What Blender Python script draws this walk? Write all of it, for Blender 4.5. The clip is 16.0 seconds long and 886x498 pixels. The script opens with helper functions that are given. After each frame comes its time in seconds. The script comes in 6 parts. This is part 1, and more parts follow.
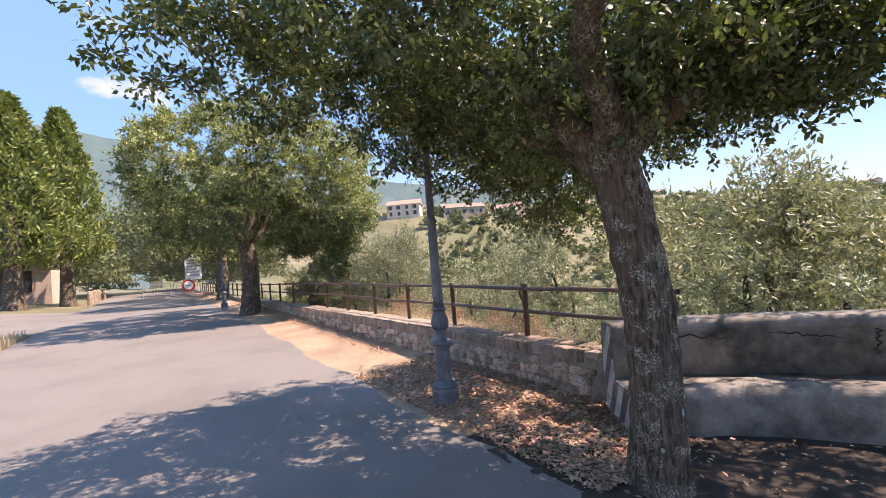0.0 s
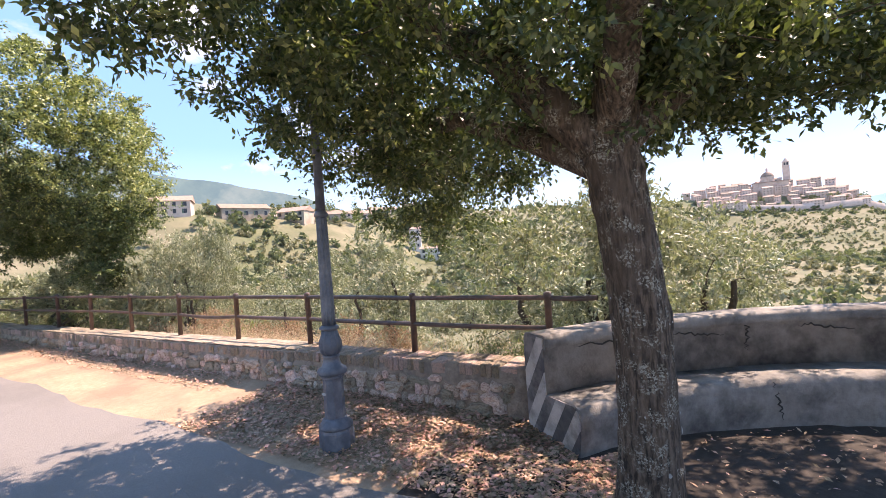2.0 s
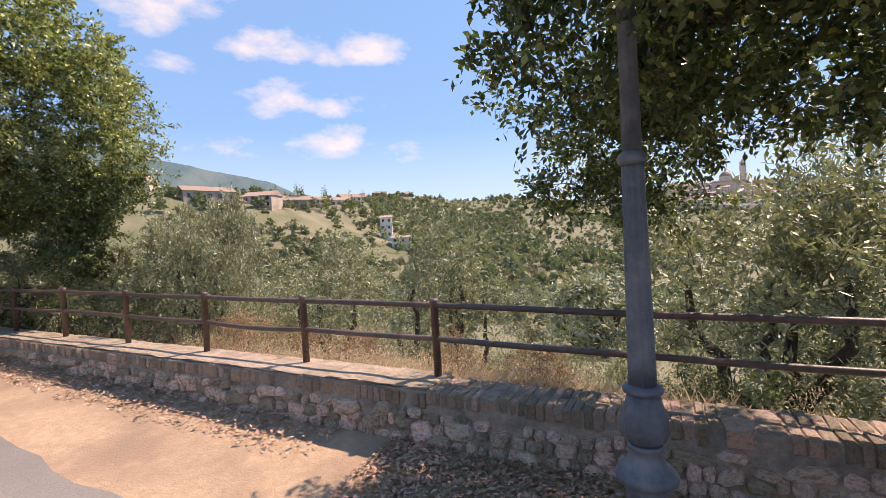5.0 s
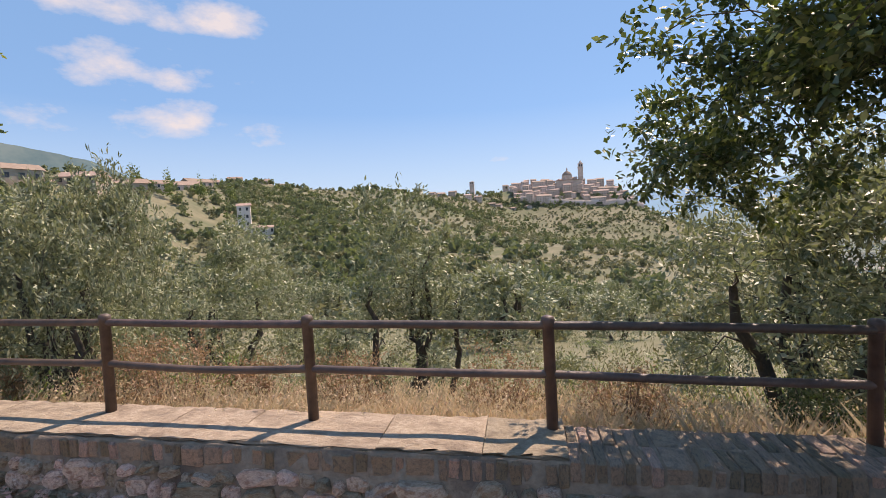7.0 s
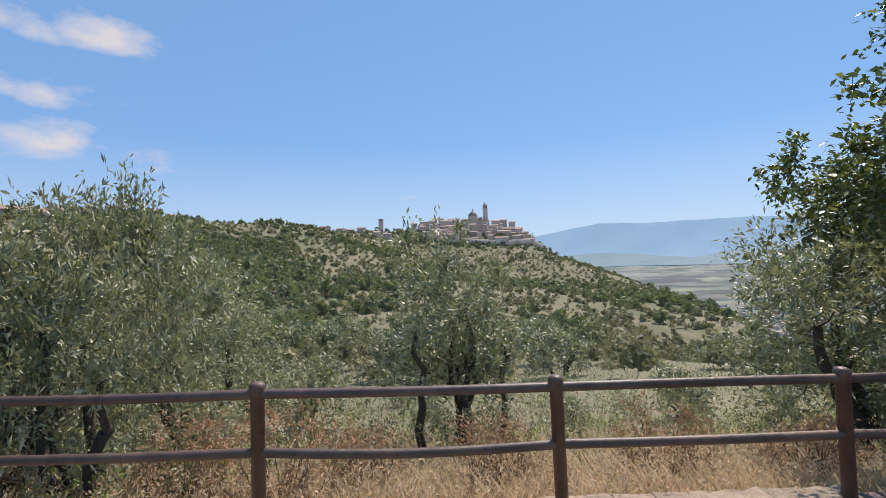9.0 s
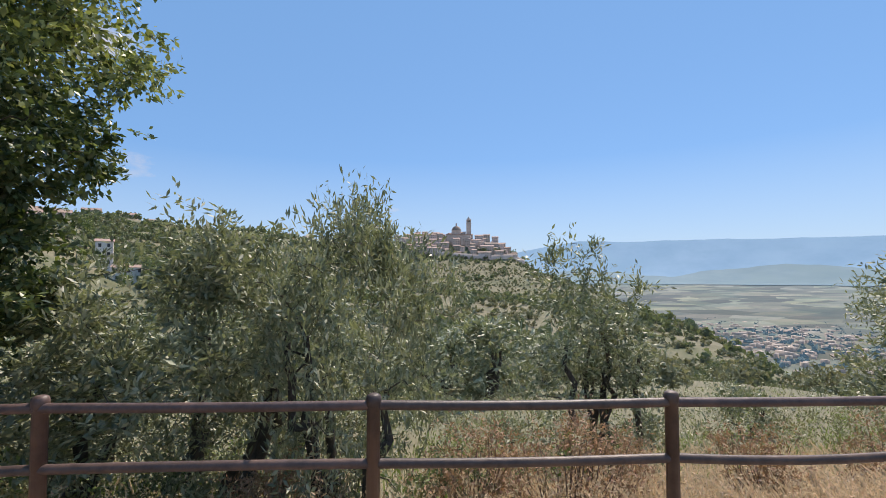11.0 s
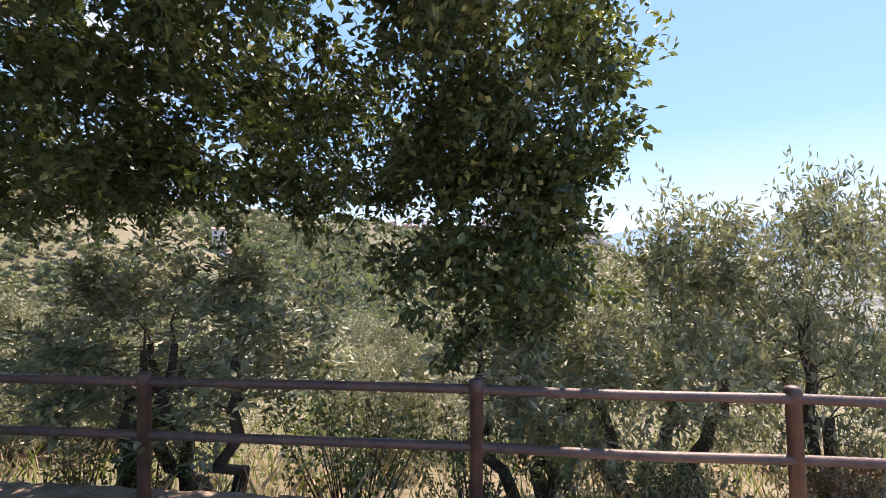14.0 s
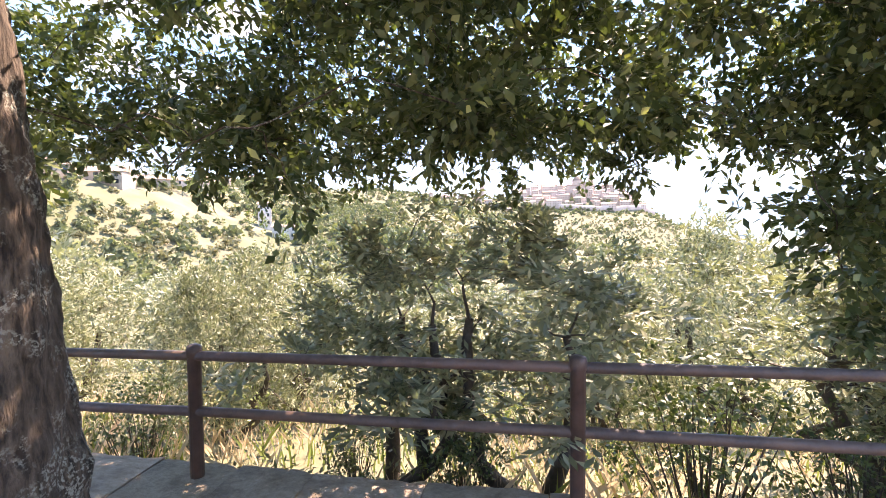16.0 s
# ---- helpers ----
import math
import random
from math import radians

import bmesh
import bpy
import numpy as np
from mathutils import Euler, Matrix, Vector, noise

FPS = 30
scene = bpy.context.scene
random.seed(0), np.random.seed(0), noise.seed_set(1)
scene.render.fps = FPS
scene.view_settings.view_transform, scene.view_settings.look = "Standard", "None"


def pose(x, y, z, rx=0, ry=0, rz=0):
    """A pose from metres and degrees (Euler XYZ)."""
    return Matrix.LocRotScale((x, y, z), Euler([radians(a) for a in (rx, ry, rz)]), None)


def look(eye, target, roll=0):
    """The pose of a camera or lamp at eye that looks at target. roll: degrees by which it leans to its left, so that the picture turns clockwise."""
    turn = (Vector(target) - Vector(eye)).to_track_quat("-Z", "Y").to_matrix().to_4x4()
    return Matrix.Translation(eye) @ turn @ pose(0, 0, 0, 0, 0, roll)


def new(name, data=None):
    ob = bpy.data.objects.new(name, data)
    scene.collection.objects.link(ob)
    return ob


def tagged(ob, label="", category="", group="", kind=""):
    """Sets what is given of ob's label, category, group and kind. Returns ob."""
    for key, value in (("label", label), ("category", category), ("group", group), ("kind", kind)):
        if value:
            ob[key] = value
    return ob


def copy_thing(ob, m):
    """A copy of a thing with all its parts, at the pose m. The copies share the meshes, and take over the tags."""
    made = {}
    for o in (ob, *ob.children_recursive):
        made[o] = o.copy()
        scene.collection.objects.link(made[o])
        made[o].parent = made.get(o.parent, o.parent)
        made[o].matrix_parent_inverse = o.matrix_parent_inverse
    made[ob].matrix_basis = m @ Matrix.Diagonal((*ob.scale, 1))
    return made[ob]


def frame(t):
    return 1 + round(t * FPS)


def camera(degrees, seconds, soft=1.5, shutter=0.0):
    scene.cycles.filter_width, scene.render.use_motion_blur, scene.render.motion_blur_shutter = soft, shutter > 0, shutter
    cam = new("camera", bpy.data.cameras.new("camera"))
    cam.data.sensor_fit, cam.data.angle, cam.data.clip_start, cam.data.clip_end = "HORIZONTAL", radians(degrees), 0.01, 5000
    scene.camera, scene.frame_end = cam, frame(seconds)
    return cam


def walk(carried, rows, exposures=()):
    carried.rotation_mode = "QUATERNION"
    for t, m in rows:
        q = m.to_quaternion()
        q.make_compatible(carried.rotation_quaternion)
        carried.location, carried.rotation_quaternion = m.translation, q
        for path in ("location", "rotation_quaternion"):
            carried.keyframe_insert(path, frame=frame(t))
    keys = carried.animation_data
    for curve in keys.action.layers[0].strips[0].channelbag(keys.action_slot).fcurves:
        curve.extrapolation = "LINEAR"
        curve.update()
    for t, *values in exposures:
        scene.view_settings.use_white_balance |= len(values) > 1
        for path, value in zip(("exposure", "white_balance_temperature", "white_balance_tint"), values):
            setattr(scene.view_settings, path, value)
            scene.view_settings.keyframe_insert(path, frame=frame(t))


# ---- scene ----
cam = camera(88.5, 16.0, 0.8)
PATH = [
    (0, (-0.182, 0.087, 1.404), (-1.858, 1.177, 1.47), -4.8),
    (0.5, (-0.412, -0.059, 1.373), (-1.922, 1.251, 1.442), -4.6),
    (1, (-0.785, -0.028, 1.405), (-2.11, 1.468, 1.474), -5.5),
    (1.5, (-1.157, -0.117, 1.48), (-2.299, 1.523, 1.552), -5.8),
    (2, (-1.606, -0.102, 1.477), (-2.624, 1.619, 1.497), -4.3),
    (2.5, (-2.045, 0.068, 1.517), (-2.997, 1.828, 1.539), -4.3),
    (3, (-2.499, 0.148, 1.524), (-3.423, 1.921, 1.549), -3.8),
    (3.5, (-2.941, 0.249, 1.529), (-3.909, 1.999, 1.543), -3.7),
    (4, (-3.437, 0.437, 1.562), (-4.471, 2.149, 1.573), -3.3),
    (6.3, (-5.676, 1.13, 1.616), (-6.202, 3.057, 1.517), -2.3),
    (6.5, (-5.894, 1.261, 1.643), (-6.369, 3.201, 1.547), -2.3),
    (7, (-6.37, 1.443, 1.65), (-6.715, 3.41, 1.547), -2.7),
    (7.5, (-6.857, 1.586, 1.702), (-7.065, 3.573, 1.602), -2.4),
    (8, (-7.394, 1.796, 1.724), (-7.455, 3.795, 1.667), -2.5),
    (8.2, (-7.576, 1.819, 1.726), (-7.6, 3.819, 1.703), -2.6),
    (10.3, (-9.875, 1.785, 1.737), (-9.754, 3.78, 1.814), -0.9),
    (10.5, (-10.106, 1.795, 1.736), (-9.992, 3.79, 1.822), -0.9),
    (11, (-10.644, 1.765, 1.787), (-10.499, 3.757, 1.889), -0.4),
    (11.5, (-11.169, 1.693, 1.818), (-11.026, 3.684, 1.947), -0.5),
    (12, (-11.727, 1.747, 1.812), (-11.628, 3.742, 1.914), -0.7),
    (12.5, (-12.245, 1.734, 1.815), (-12.168, 3.732, 1.876), -0.8),
    (13, (-12.76, 1.741, 1.827), (-12.761, 3.741, 1.857), -1.1),
    (13.5, (-13.326, 1.808, 1.844), (-13.452, 3.804, 1.871), -1.2),
    (14.0, (-13.877, 1.791, 1.835), (-14.077, 3.781, 1.871), -0.5),
    (14.5, (-14.427, 1.866, 1.787), (-14.688, 3.848, 1.830), -0.9),
    (15.0, (-14.937, 1.967, 1.829), (-15.269, 3.940, 1.811), -0.7),
    (15.5, (-15.446, 1.974, 1.818), (-15.778, 3.946, 1.756), -0.7),
    (16.0, (-15.975, 2.085, 1.79), (-16.334, 4.052, 1.70), -1.5),
]
walk(cam, [(t, look(eye, target, roll)) for t, eye, target, roll in PATH],
     ((0, 0.95, 7800, 27), (2, 1.2, 7800, 27), (3.2, 1.12, 7800, 28), (4, 0.8, 7900, 27), (6.4, 0.42, 8000, 23), (7, 0.27, 7900, 21), (8.2, 0.08, 7300, 17), (10.5, 0.07, 7000, 15), (12.5, 0.2, 6950, 17),
      (13.5, 0.35, 7100, 21), (14, 0.9, 7500, 28), (14.5, 1.05, 7400, 27), (15, 1.72, 7600, 29), (15.5, 2.0, 7800, 29), (16, 2.05, 8000, 29)))


# ---------------------------------------------------------------- light
SUN = Vector((0.40, 0.57, 1.0)).normalized()
world = bpy.data.worlds.new("world")
scene.world = world
world.use_nodes = True
wn, wl = world.node_tree.nodes, world.node_tree.links
wn.clear()
sky = wn.new("ShaderNodeTexSky")
sky.sky_type = "NISHITA"
sky.sun_disc = False
sky.sun_elevation = math.asin(SUN.z)
sky.sun_rotation = math.atan2(SUN.x, SUN.y)
sky.altitude, sky.air_density, sky.dust_density, sky.ozone_density = 1200, 1.0, 0.0, 6.0
# fair-weather clouds: azimuth, height, half width and half height in degrees, density
CLOUDS = ((-45, 22.3, 9, 2.6, 1.0), (-33.5, 22.8, 7.5, 2.6, 1.0), (-42.5, 16.8, 10, 2.9, 1.0), (-41, 12.4, 6.0, 2.6, 1.05), (-31.2, 10.9, 4.6, 1.8, 1.0), (-2.7, 7.8, 1.8, 0.6, 0.7),
          (-61, 25, 13, 3.8, 0.9), (-56, 19.6, 3.5, 1.4, 0.8), (-91, 20, 5, 1.9, 0.95), (-72, 22, 4, 2.0, 0.6), (-93, 26, 4, 1.2, 0.7), (-37, 11.2, 9, 1.6, 0.45), (-52, 11.5, 6, 1.3, 0.5))


def sky_math(op, *args):
    k = wn.new("ShaderNodeMath")
    k.operation = op
    for i, a in enumerate(args):
        if isinstance(a, (int, float)):
            k.inputs[i].default_value = a
        else:
            wl.new(a, k.inputs[i])
    return k.outputs[0]


def sky_mix(f, a, b):
    x = wn.new("ShaderNodeMix")
    x.data_type = "RGBA"
    for key, v in (("Factor", f), ("A", a), ("B", b)):
        if isinstance(v, tuple):
            x.inputs[key].default_value = v
        elif isinstance(v, float):
            x.inputs[key].default_value = v
        else:
            wl.new(v, x.inputs[key])
    return x.outputs["Result"]


def sky_range(v, lo, hi, to0=0.0, to1=1.0):
    r = wn.new("ShaderNodeMapRange")
    for key, a in (("From Min", lo), ("From Max", hi), ("To Min", to0), ("To Max", to1)):
        r.inputs[key].default_value = a
    wl.new(v, r.inputs["Value"])
    return r.outputs["Result"]


wco = wn.new("ShaderNodeTexCoord")
wsep = wn.new("ShaderNodeSeparateXYZ")
wl.new(wco.outputs["Generated"], wsep.inputs[0])
w_az = sky_math("ARCTAN2", wsep.outputs["X"], wsep.outputs["Y"])
w_el = sky_math("ARCSINE", wsep.outputs["Z"])
w_all = None
for c_az, c_el, c_w, c_h, c_d in CLOUDS:
    dx = sky_math("DIVIDE", sky_math("SUBTRACT", w_az, radians(c_az)), radians(c_w))
    dy = sky_math("DIVIDE", sky_math("SUBTRACT", w_el, radians(c_el)), radians(c_h))
    # flat below, heaped above
    dy = sky_math("MULTIPLY", dy, sky_range(dy, -0.1, 0.1, 1.5, 0.85))
    d2 = sky_math("ADD", sky_math("MULTIPLY", dx, dx), sky_math("MULTIPLY", dy, dy))
    one = sky_math("MULTIPLY", sky_math("SUBTRACT", 1.0, d2), c_d)
    w_all = one if w_all is None else sky_math("MAXIMUM", w_all, one)
wmap = wn.new("ShaderNodeMapping")
wmap.inputs["Scale"].default_value = (1.0, 1.0, 2.1)
wl.new(wco.outputs["Generated"], wmap.inputs["Vector"])
wnoise = wn.new("ShaderNodeTexNoise")
wnoise.inputs["Scale"].default_value = 8.5
wnoise.inputs["Detail"].default_value = 8
wnoise.inputs["Roughness"].default_value = 0.6
wl.new(wmap.outputs["Vector"], wnoise.inputs["Vector"])
w_body = sky_math("ADD", sky_range(w_all, -1.2, 1.0, -0.75, 0.36), sky_range(wnoise.outputs["Fac"], 0.2, 0.8, -0.66, 0.66))
w_cloud = sky_range(w_body, 0.0, 0.62, 0.0, 0.85)
# summer haze evens the blue from zenith to horizon and pales it low down
w_blue = sky_mix(0.55, sky.outputs["Color"], (1.75, 4.15, 8.0, 1))
w_low = sky_mix(sky_range(w_el, 0.0, 0.24, 0.72, 0.0), w_blue, (4.3, 5.7, 7.2, 1))
w_sky = sky_mix(w_cloud, w_low, (5.7, 5.7, 6.1, 1))
wbg = wn.new("ShaderNodeBackground")
wbg.inputs["Strength"].default_value = 0.12
wl.new(w_sky, wbg.inputs["Color"])
wout = wn.new("ShaderNodeOutputWorld")
wl.new(wbg.outputs[0], wout.inputs[0])

sun = new("sun", bpy.data.lights.new("sun", "SUN"))
sun.data.energy, sun.data.angle, sun.data.color = 5.0, radians(0.53), (1.0, 0.94, 0.85)
sun.matrix_world = look(SUN * 50, (0, 0, 0))

# ---------------------------------------------------------------- materials


def surf(name, c1, c2, scale=6.0, rough=0.8, bump=0.2, c3=None, big=0.5, metallic=0.0, island=0.0, spread=0.0, contrast=0.18,
         bump_scale=None, gloss=0.5):
    """A procedural surface: two tones in fine noise, a third in large stains, relief, and a tone of its own for each piece."""
    m = bpy.data.materials.new(name)
    m.use_nodes = True
    n, l = m.node_tree.nodes, m.node_tree.links
    bsdf = n["Principled BSDF"]
    bsdf.inputs["Roughness"].default_value = rough
    bsdf.inputs["Metallic"].default_value = metallic
    bsdf.inputs["Specular IOR Level"].default_value = gloss
    co = n.new("ShaderNodeTexCoord")
    info = n.new("ShaderNodeObjectInfo")
    shift = n.new("ShaderNodeVectorMath")
    shift.operation = "MULTIPLY_ADD"
    shift.inputs[0].default_value = (17, 9, 13)
    l.new(info.outputs["Random"], shift.inputs[1])
    l.new(co.outputs["Object"], shift.inputs[2])

    def noise_at(s, detail=6):
        t = n.new("ShaderNodeTexNoise")
        t.inputs["Scale"].default_value = s
        t.inputs["Detail"].default_value = detail
        t.inputs["Roughness"].default_value = 0.65
        l.new(shift.outputs[0], t.inputs["Vector"])
        return t

    def ranged(sock, lo, hi):
        r = n.new("ShaderNodeMapRange")
        r.inputs["From Min"].default_value, r.inputs["From Max"].default_value = lo, hi
        l.new(sock, r.inputs["Value"])
        return r.outputs["Result"]

    def mixed(f, a, b):
        x = n.new("ShaderNodeMix")
        x.data_type = "RGBA"
        l.new(f, x.inputs["Factor"])
        for sock, v in (("A", a), ("B", b)):
            if isinstance(v, tuple):
                x.inputs[sock].default_value = (*v, 1)
            else:
                l.new(v, x.inputs[sock])
        return x.outputs["Result"]

    fine = noise_at(scale)
    col = mixed(ranged(fine.outputs["Fac"], 0.5 - contrast, 0.5 + contrast), c1, c2)
    if c3:
        col = mixed(ranged(noise_at(big, 5).outputs["Fac"], 0.47, 0.66), col, c3)
    if island or spread:
        hsv = n.new("ShaderNodeHueSaturation")
        l.new(col, hsv.inputs["Color"])
        src = n.new("ShaderNodeNewGeometry").outputs["Random Per Island"] if island else info.outputs["Random"]
        a = island or spread
        v = n.new("ShaderNodeMapRange")
        v.inputs["To Min"].default_value, v.inputs["To Max"].default_value = 1 - a, 1 + a
        l.new(src, v.inputs["Value"])
        l.new(v.outputs["Result"], hsv.inputs["Value"])
        h = n.new("ShaderNodeMapRange")
        h.inputs["To Min"].default_value, h.inputs["To Max"].default_value = 0.5 + a * 0.06, 0.5 - a * 0.06
        l.new(src, h.inputs["Value"])
        l.new(h.outputs["Result"], hsv.inputs["Hue"])
        col = hsv.outputs["Color"]
    l.new(col, bsdf.inputs["Base Color"])
    if bump:
        b = n.new("ShaderNodeBump")
        b.inputs["Strength"].default_value = bump
        b.inputs["Distance"].default_value = 0.02
        l.new((noise_at(bump_scale) if bump_scale else fine).outputs["Fac"], b.inputs["Height"])
        l.new(b.outputs["Normal"], bsdf.inputs["Normal"])
    return m


def leafy(name, c1, c2, glow, rough=0.42, share=0.3, island=0.35):
    """A leaf: a glossy face over light that comes through."""
    m = surf(name, c1, c2, 1.3, rough, 0, island=island, contrast=0.2)
    n, l = m.node_tree.nodes, m.node_tree.links
    bsdf, out = n["Principled BSDF"], n["Material Output"]
    tr = n.new("ShaderNodeBsdfTranslucent")
    tr.inputs["Color"].default_value = (*glow, 1)
    mx = n.new("ShaderNodeMixShader")
    mx.inputs[0].default_value = share
    l.new(bsdf.outputs[0], mx.inputs[1])
    l.new(tr.outputs[0], mx.inputs[2])
    l.new(mx.outputs[0], out.inputs["Surface"])
    return m


def hazed(m, colour, strength):
    """Paints distance haze on a far surface as emission of the given colour."""
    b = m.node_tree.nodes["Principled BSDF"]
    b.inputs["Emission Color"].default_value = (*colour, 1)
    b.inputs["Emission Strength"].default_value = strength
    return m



def bark(name, dark, light, pale):
    """Furrowed bark: ridges drawn out along the trunk, and blotches of lichen."""
    m = bpy.data.materials.new(name)
    m.use_nodes = True
    n, l = m.node_tree.nodes, m.node_tree.links
    bsdf = n["Principled BSDF"]
    bsdf.inputs["Roughness"].default_value = 0.95
    co = n.new("ShaderNodeTexCoord")
    mp = n.new("ShaderNodeMapping")
    mp.inputs["Scale"].default_value = (1, 1, 0.2)
    l.new(co.outputs["Object"], mp.inputs["Vector"])

    def tex(s, vec, detail=6, rough=0.6):
        t = n.new("ShaderNodeTexNoise")
        t.inputs["Scale"].default_value, t.inputs["Detail"].default_value, t.inputs["Roughness"].default_value = s, detail, rough
        l.new(vec, t.inputs["Vector"])
        return t.outputs["Fac"]

    def ranged(sock, lo, hi):
        r = n.new("ShaderNodeMapRange")
        r.inputs["From Min"].default_value, r.inputs["From Max"].default_value = lo, hi
        l.new(sock, r.inputs["Value"])
        return r.outputs["Result"]

    def mixed(f, a, b):
        x = n.new("ShaderNodeMix")
        x.data_type = "RGBA"
        l.new(f, x.inputs["Factor"])
        for sock, v in (("A", a), ("B", b)):
            if isinstance(v, tuple):
                x.inputs[sock].default_value = (*v, 1)
            else:
                l.new(v, x.inputs[sock])
        return x.outputs["Result"]

    ridge = tex(46, mp.outputs["Vector"])
    col = mixed(ranged(ridge, 0.4, 0.62), dark, light)
    col = mixed(ranged(tex(3.2, co.outputs["Object"]), 0.45, 0.7), col, tuple(0.6 * v for v in light))
    both = n.new("ShaderNodeMath")
    both.operation = "MULTIPLY"
    l.new(ranged(tex(8.0, co.outputs["Object"], 5), 0.49, 0.60), both.inputs[0])
    l.new(ranged(tex(75, co.outputs["Object"], 8, 0.7), 0.50, 0.56), both.inputs[1])
    col = mixed(both.outputs[0], col, pale)
    l.new(col, bsdf.inputs["Base Color"])
    b = n.new("ShaderNodeBump")
    b.inputs["Strength"].default_value, b.inputs["Distance"].default_value = 1.0, 0.03
    l.new(ridge, b.inputs["Height"])
    l.new(b.outputs["Normal"], bsdf.inputs["Normal"])
    return m


M_ASPHALT = surf("asphalt", (0.18, 0.16, 0.146), (0.25, 0.223, 0.204), 70, 0.9, 0.45, c3=(0.17, 0.15, 0.136), big=0.35)
M_DIRT = surf("dry_dirt", (0.36, 0.235, 0.15), (0.47, 0.33, 0.225), 14, 0.95, 0.6, c3=(0.29, 0.195, 0.135), big=0.8, bump_scale=40)
# earth before the bench; the oak's shade is put into its colour
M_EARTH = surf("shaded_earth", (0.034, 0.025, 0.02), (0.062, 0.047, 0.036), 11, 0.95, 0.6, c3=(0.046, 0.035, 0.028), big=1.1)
M_LITTER = surf("dead_leaf", (0.30, 0.175, 0.105), (0.55, 0.375, 0.25), 3, 0.7, 0, island=0.65)
M_HILL = surf("hillside", (0.125, 0.125, 0.066), (0.235, 0.20, 0.125), 0.09, 0.95, 0.3, c3=(0.105, 0.12, 0.055), big=0.013, bump_scale=2.0)
M_STRAW = leafy("dry_grass", (0.46, 0.36, 0.22), (0.68, 0.55, 0.38), (0.68, 0.52, 0.33), 0.7, 0.45, 0.5)
M_WEED = leafy("green_weed", (0.13, 0.19, 0.05), (0.24, 0.28, 0.09), (0.3, 0.38, 0.08), 0.6, 0.3)
M_SCRUB = leafy("scrub_leaf", (0.12, 0.125, 0.06), (0.24, 0.215, 0.115), (0.26, 0.28, 0.10), 0.5, 0.25, 0.5)
M_DRYLEAF = leafy("shrivelled_leaf", (0.24, 0.145, 0.085), (0.42, 0.29, 0.175), (0.42, 0.26, 0.12), 0.7, 0.3, 0.5)
M_DRYTWIG = surf("dry_twig", (0.15, 0.10, 0.07), (0.26, 0.18, 0.13), 20, 0.9, 0.2)
M_MORTAR = surf("lime_mortar", (0.26, 0.185, 0.135), (0.44, 0.33, 0.245), 18, 0.95, 1.0, c3=(0.15, 0.115, 0.095), big=2.2)
M_STONE = surf("rubble_stone", (0.46, 0.345, 0.262), (0.71, 0.58, 0.47), 16, 0.9, 0.9, c3=(0.34, 0.21, 0.15), big=5, spread=0.5)
M_BRICK = surf("old_brick", (0.37, 0.25, 0.175), (0.51, 0.38, 0.285), 22, 0.9, 0.9, c3=(0.23, 0.185, 0.155), big=5, spread=0.38)
M_CAP = surf("cap_render", (0.285, 0.212, 0.15), (0.43, 0.345, 0.26), 17, 0.92, 0.8, c3=(0.22, 0.165, 0.12), big=3.4, spread=0.12)
M_CONCRETE = surf("bench_render", (0.20, 0.178, 0.158), (0.33, 0.30, 0.268), 7, 0.9, 0.45, c3=(0.06, 0.055, 0.052), big=1.7, bump_scale=30)
M_CRACK = surf("crack", (0.04, 0.038, 0.036), (0.06, 0.055, 0.05), 20, 0.95, 0)
M_WHITE = surf("worn_white_paint", (0.40, 0.365, 0.325), (0.52, 0.48, 0.43), 12, 0.85, 0.3, c3=(0.24, 0.215, 0.19), big=5)
M_BLACK = surf("worn_black_paint", (0.05, 0.048, 0.048), (0.10, 0.095, 0.09), 12, 0.75, 0.3, c3=(0.2, 0.185, 0.175), big=4)
M_RAIL = surf("brown_rail_paint", (0.072, 0.046, 0.039), (0.118, 0.080, 0.070), 18, 0.48, 0.25, c3=(0.17, 0.105, 0.082), big=3, spread=0.15)
M_IRON = surf("grey_cast_iron", (0.085, 0.095, 0.115), (0.14, 0.15, 0.175), 16, 0.5, 0.15, c3=(0.20, 0.205, 0.22), big=6)
M_LANTERN = surf("dark_lantern", (0.02, 0.035, 0.03), (0.035, 0.055, 0.045), 10, 0.4, 0)
M_BARK = bark("oak_bark", (0.032, 0.022, 0.016), (0.18, 0.13, 0.094), (0.38, 0.37, 0.31))
M_LICHEN = surf("lichen", (0.30, 0.30, 0.27), (0.46, 0.455, 0.42), 25, 0.95, 0.4, island=0.25)
M_OLIVEBARK = surf("olive_bark", (0.06, 0.048, 0.038), (0.12, 0.095, 0.075), 18, 0.95, 0.8)
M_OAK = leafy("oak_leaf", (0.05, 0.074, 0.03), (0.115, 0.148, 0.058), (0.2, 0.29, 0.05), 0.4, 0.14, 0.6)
# paler oak leaf; stands in for sunlight on the second oak's crown
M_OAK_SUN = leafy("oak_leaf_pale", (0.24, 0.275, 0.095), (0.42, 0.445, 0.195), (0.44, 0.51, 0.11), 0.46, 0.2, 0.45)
M_OLIVE = leafy("olive_leaf", (0.12, 0.135, 0.078), (0.40, 0.41, 0.275), (0.38, 0.43, 0.17), 0.48, 0.22, 0.65)
M_CYPRESS = leafy("cypress_leaf", (0.10, 0.135, 0.04), (0.25, 0.29, 0.085), (0.24, 0.32, 0.06), 0.6, 0.18, 0.45)
# far foliage, with faint bluish emission painted in for haze
M_BUSH = hazed(leafy("far_foliage", (0.075, 0.10, 0.042), (0.17, 0.19, 0.085), (0.2, 0.24, 0.07), 0.7, 0.3, 0.6), (0.30, 0.40, 0.44), 0.03)
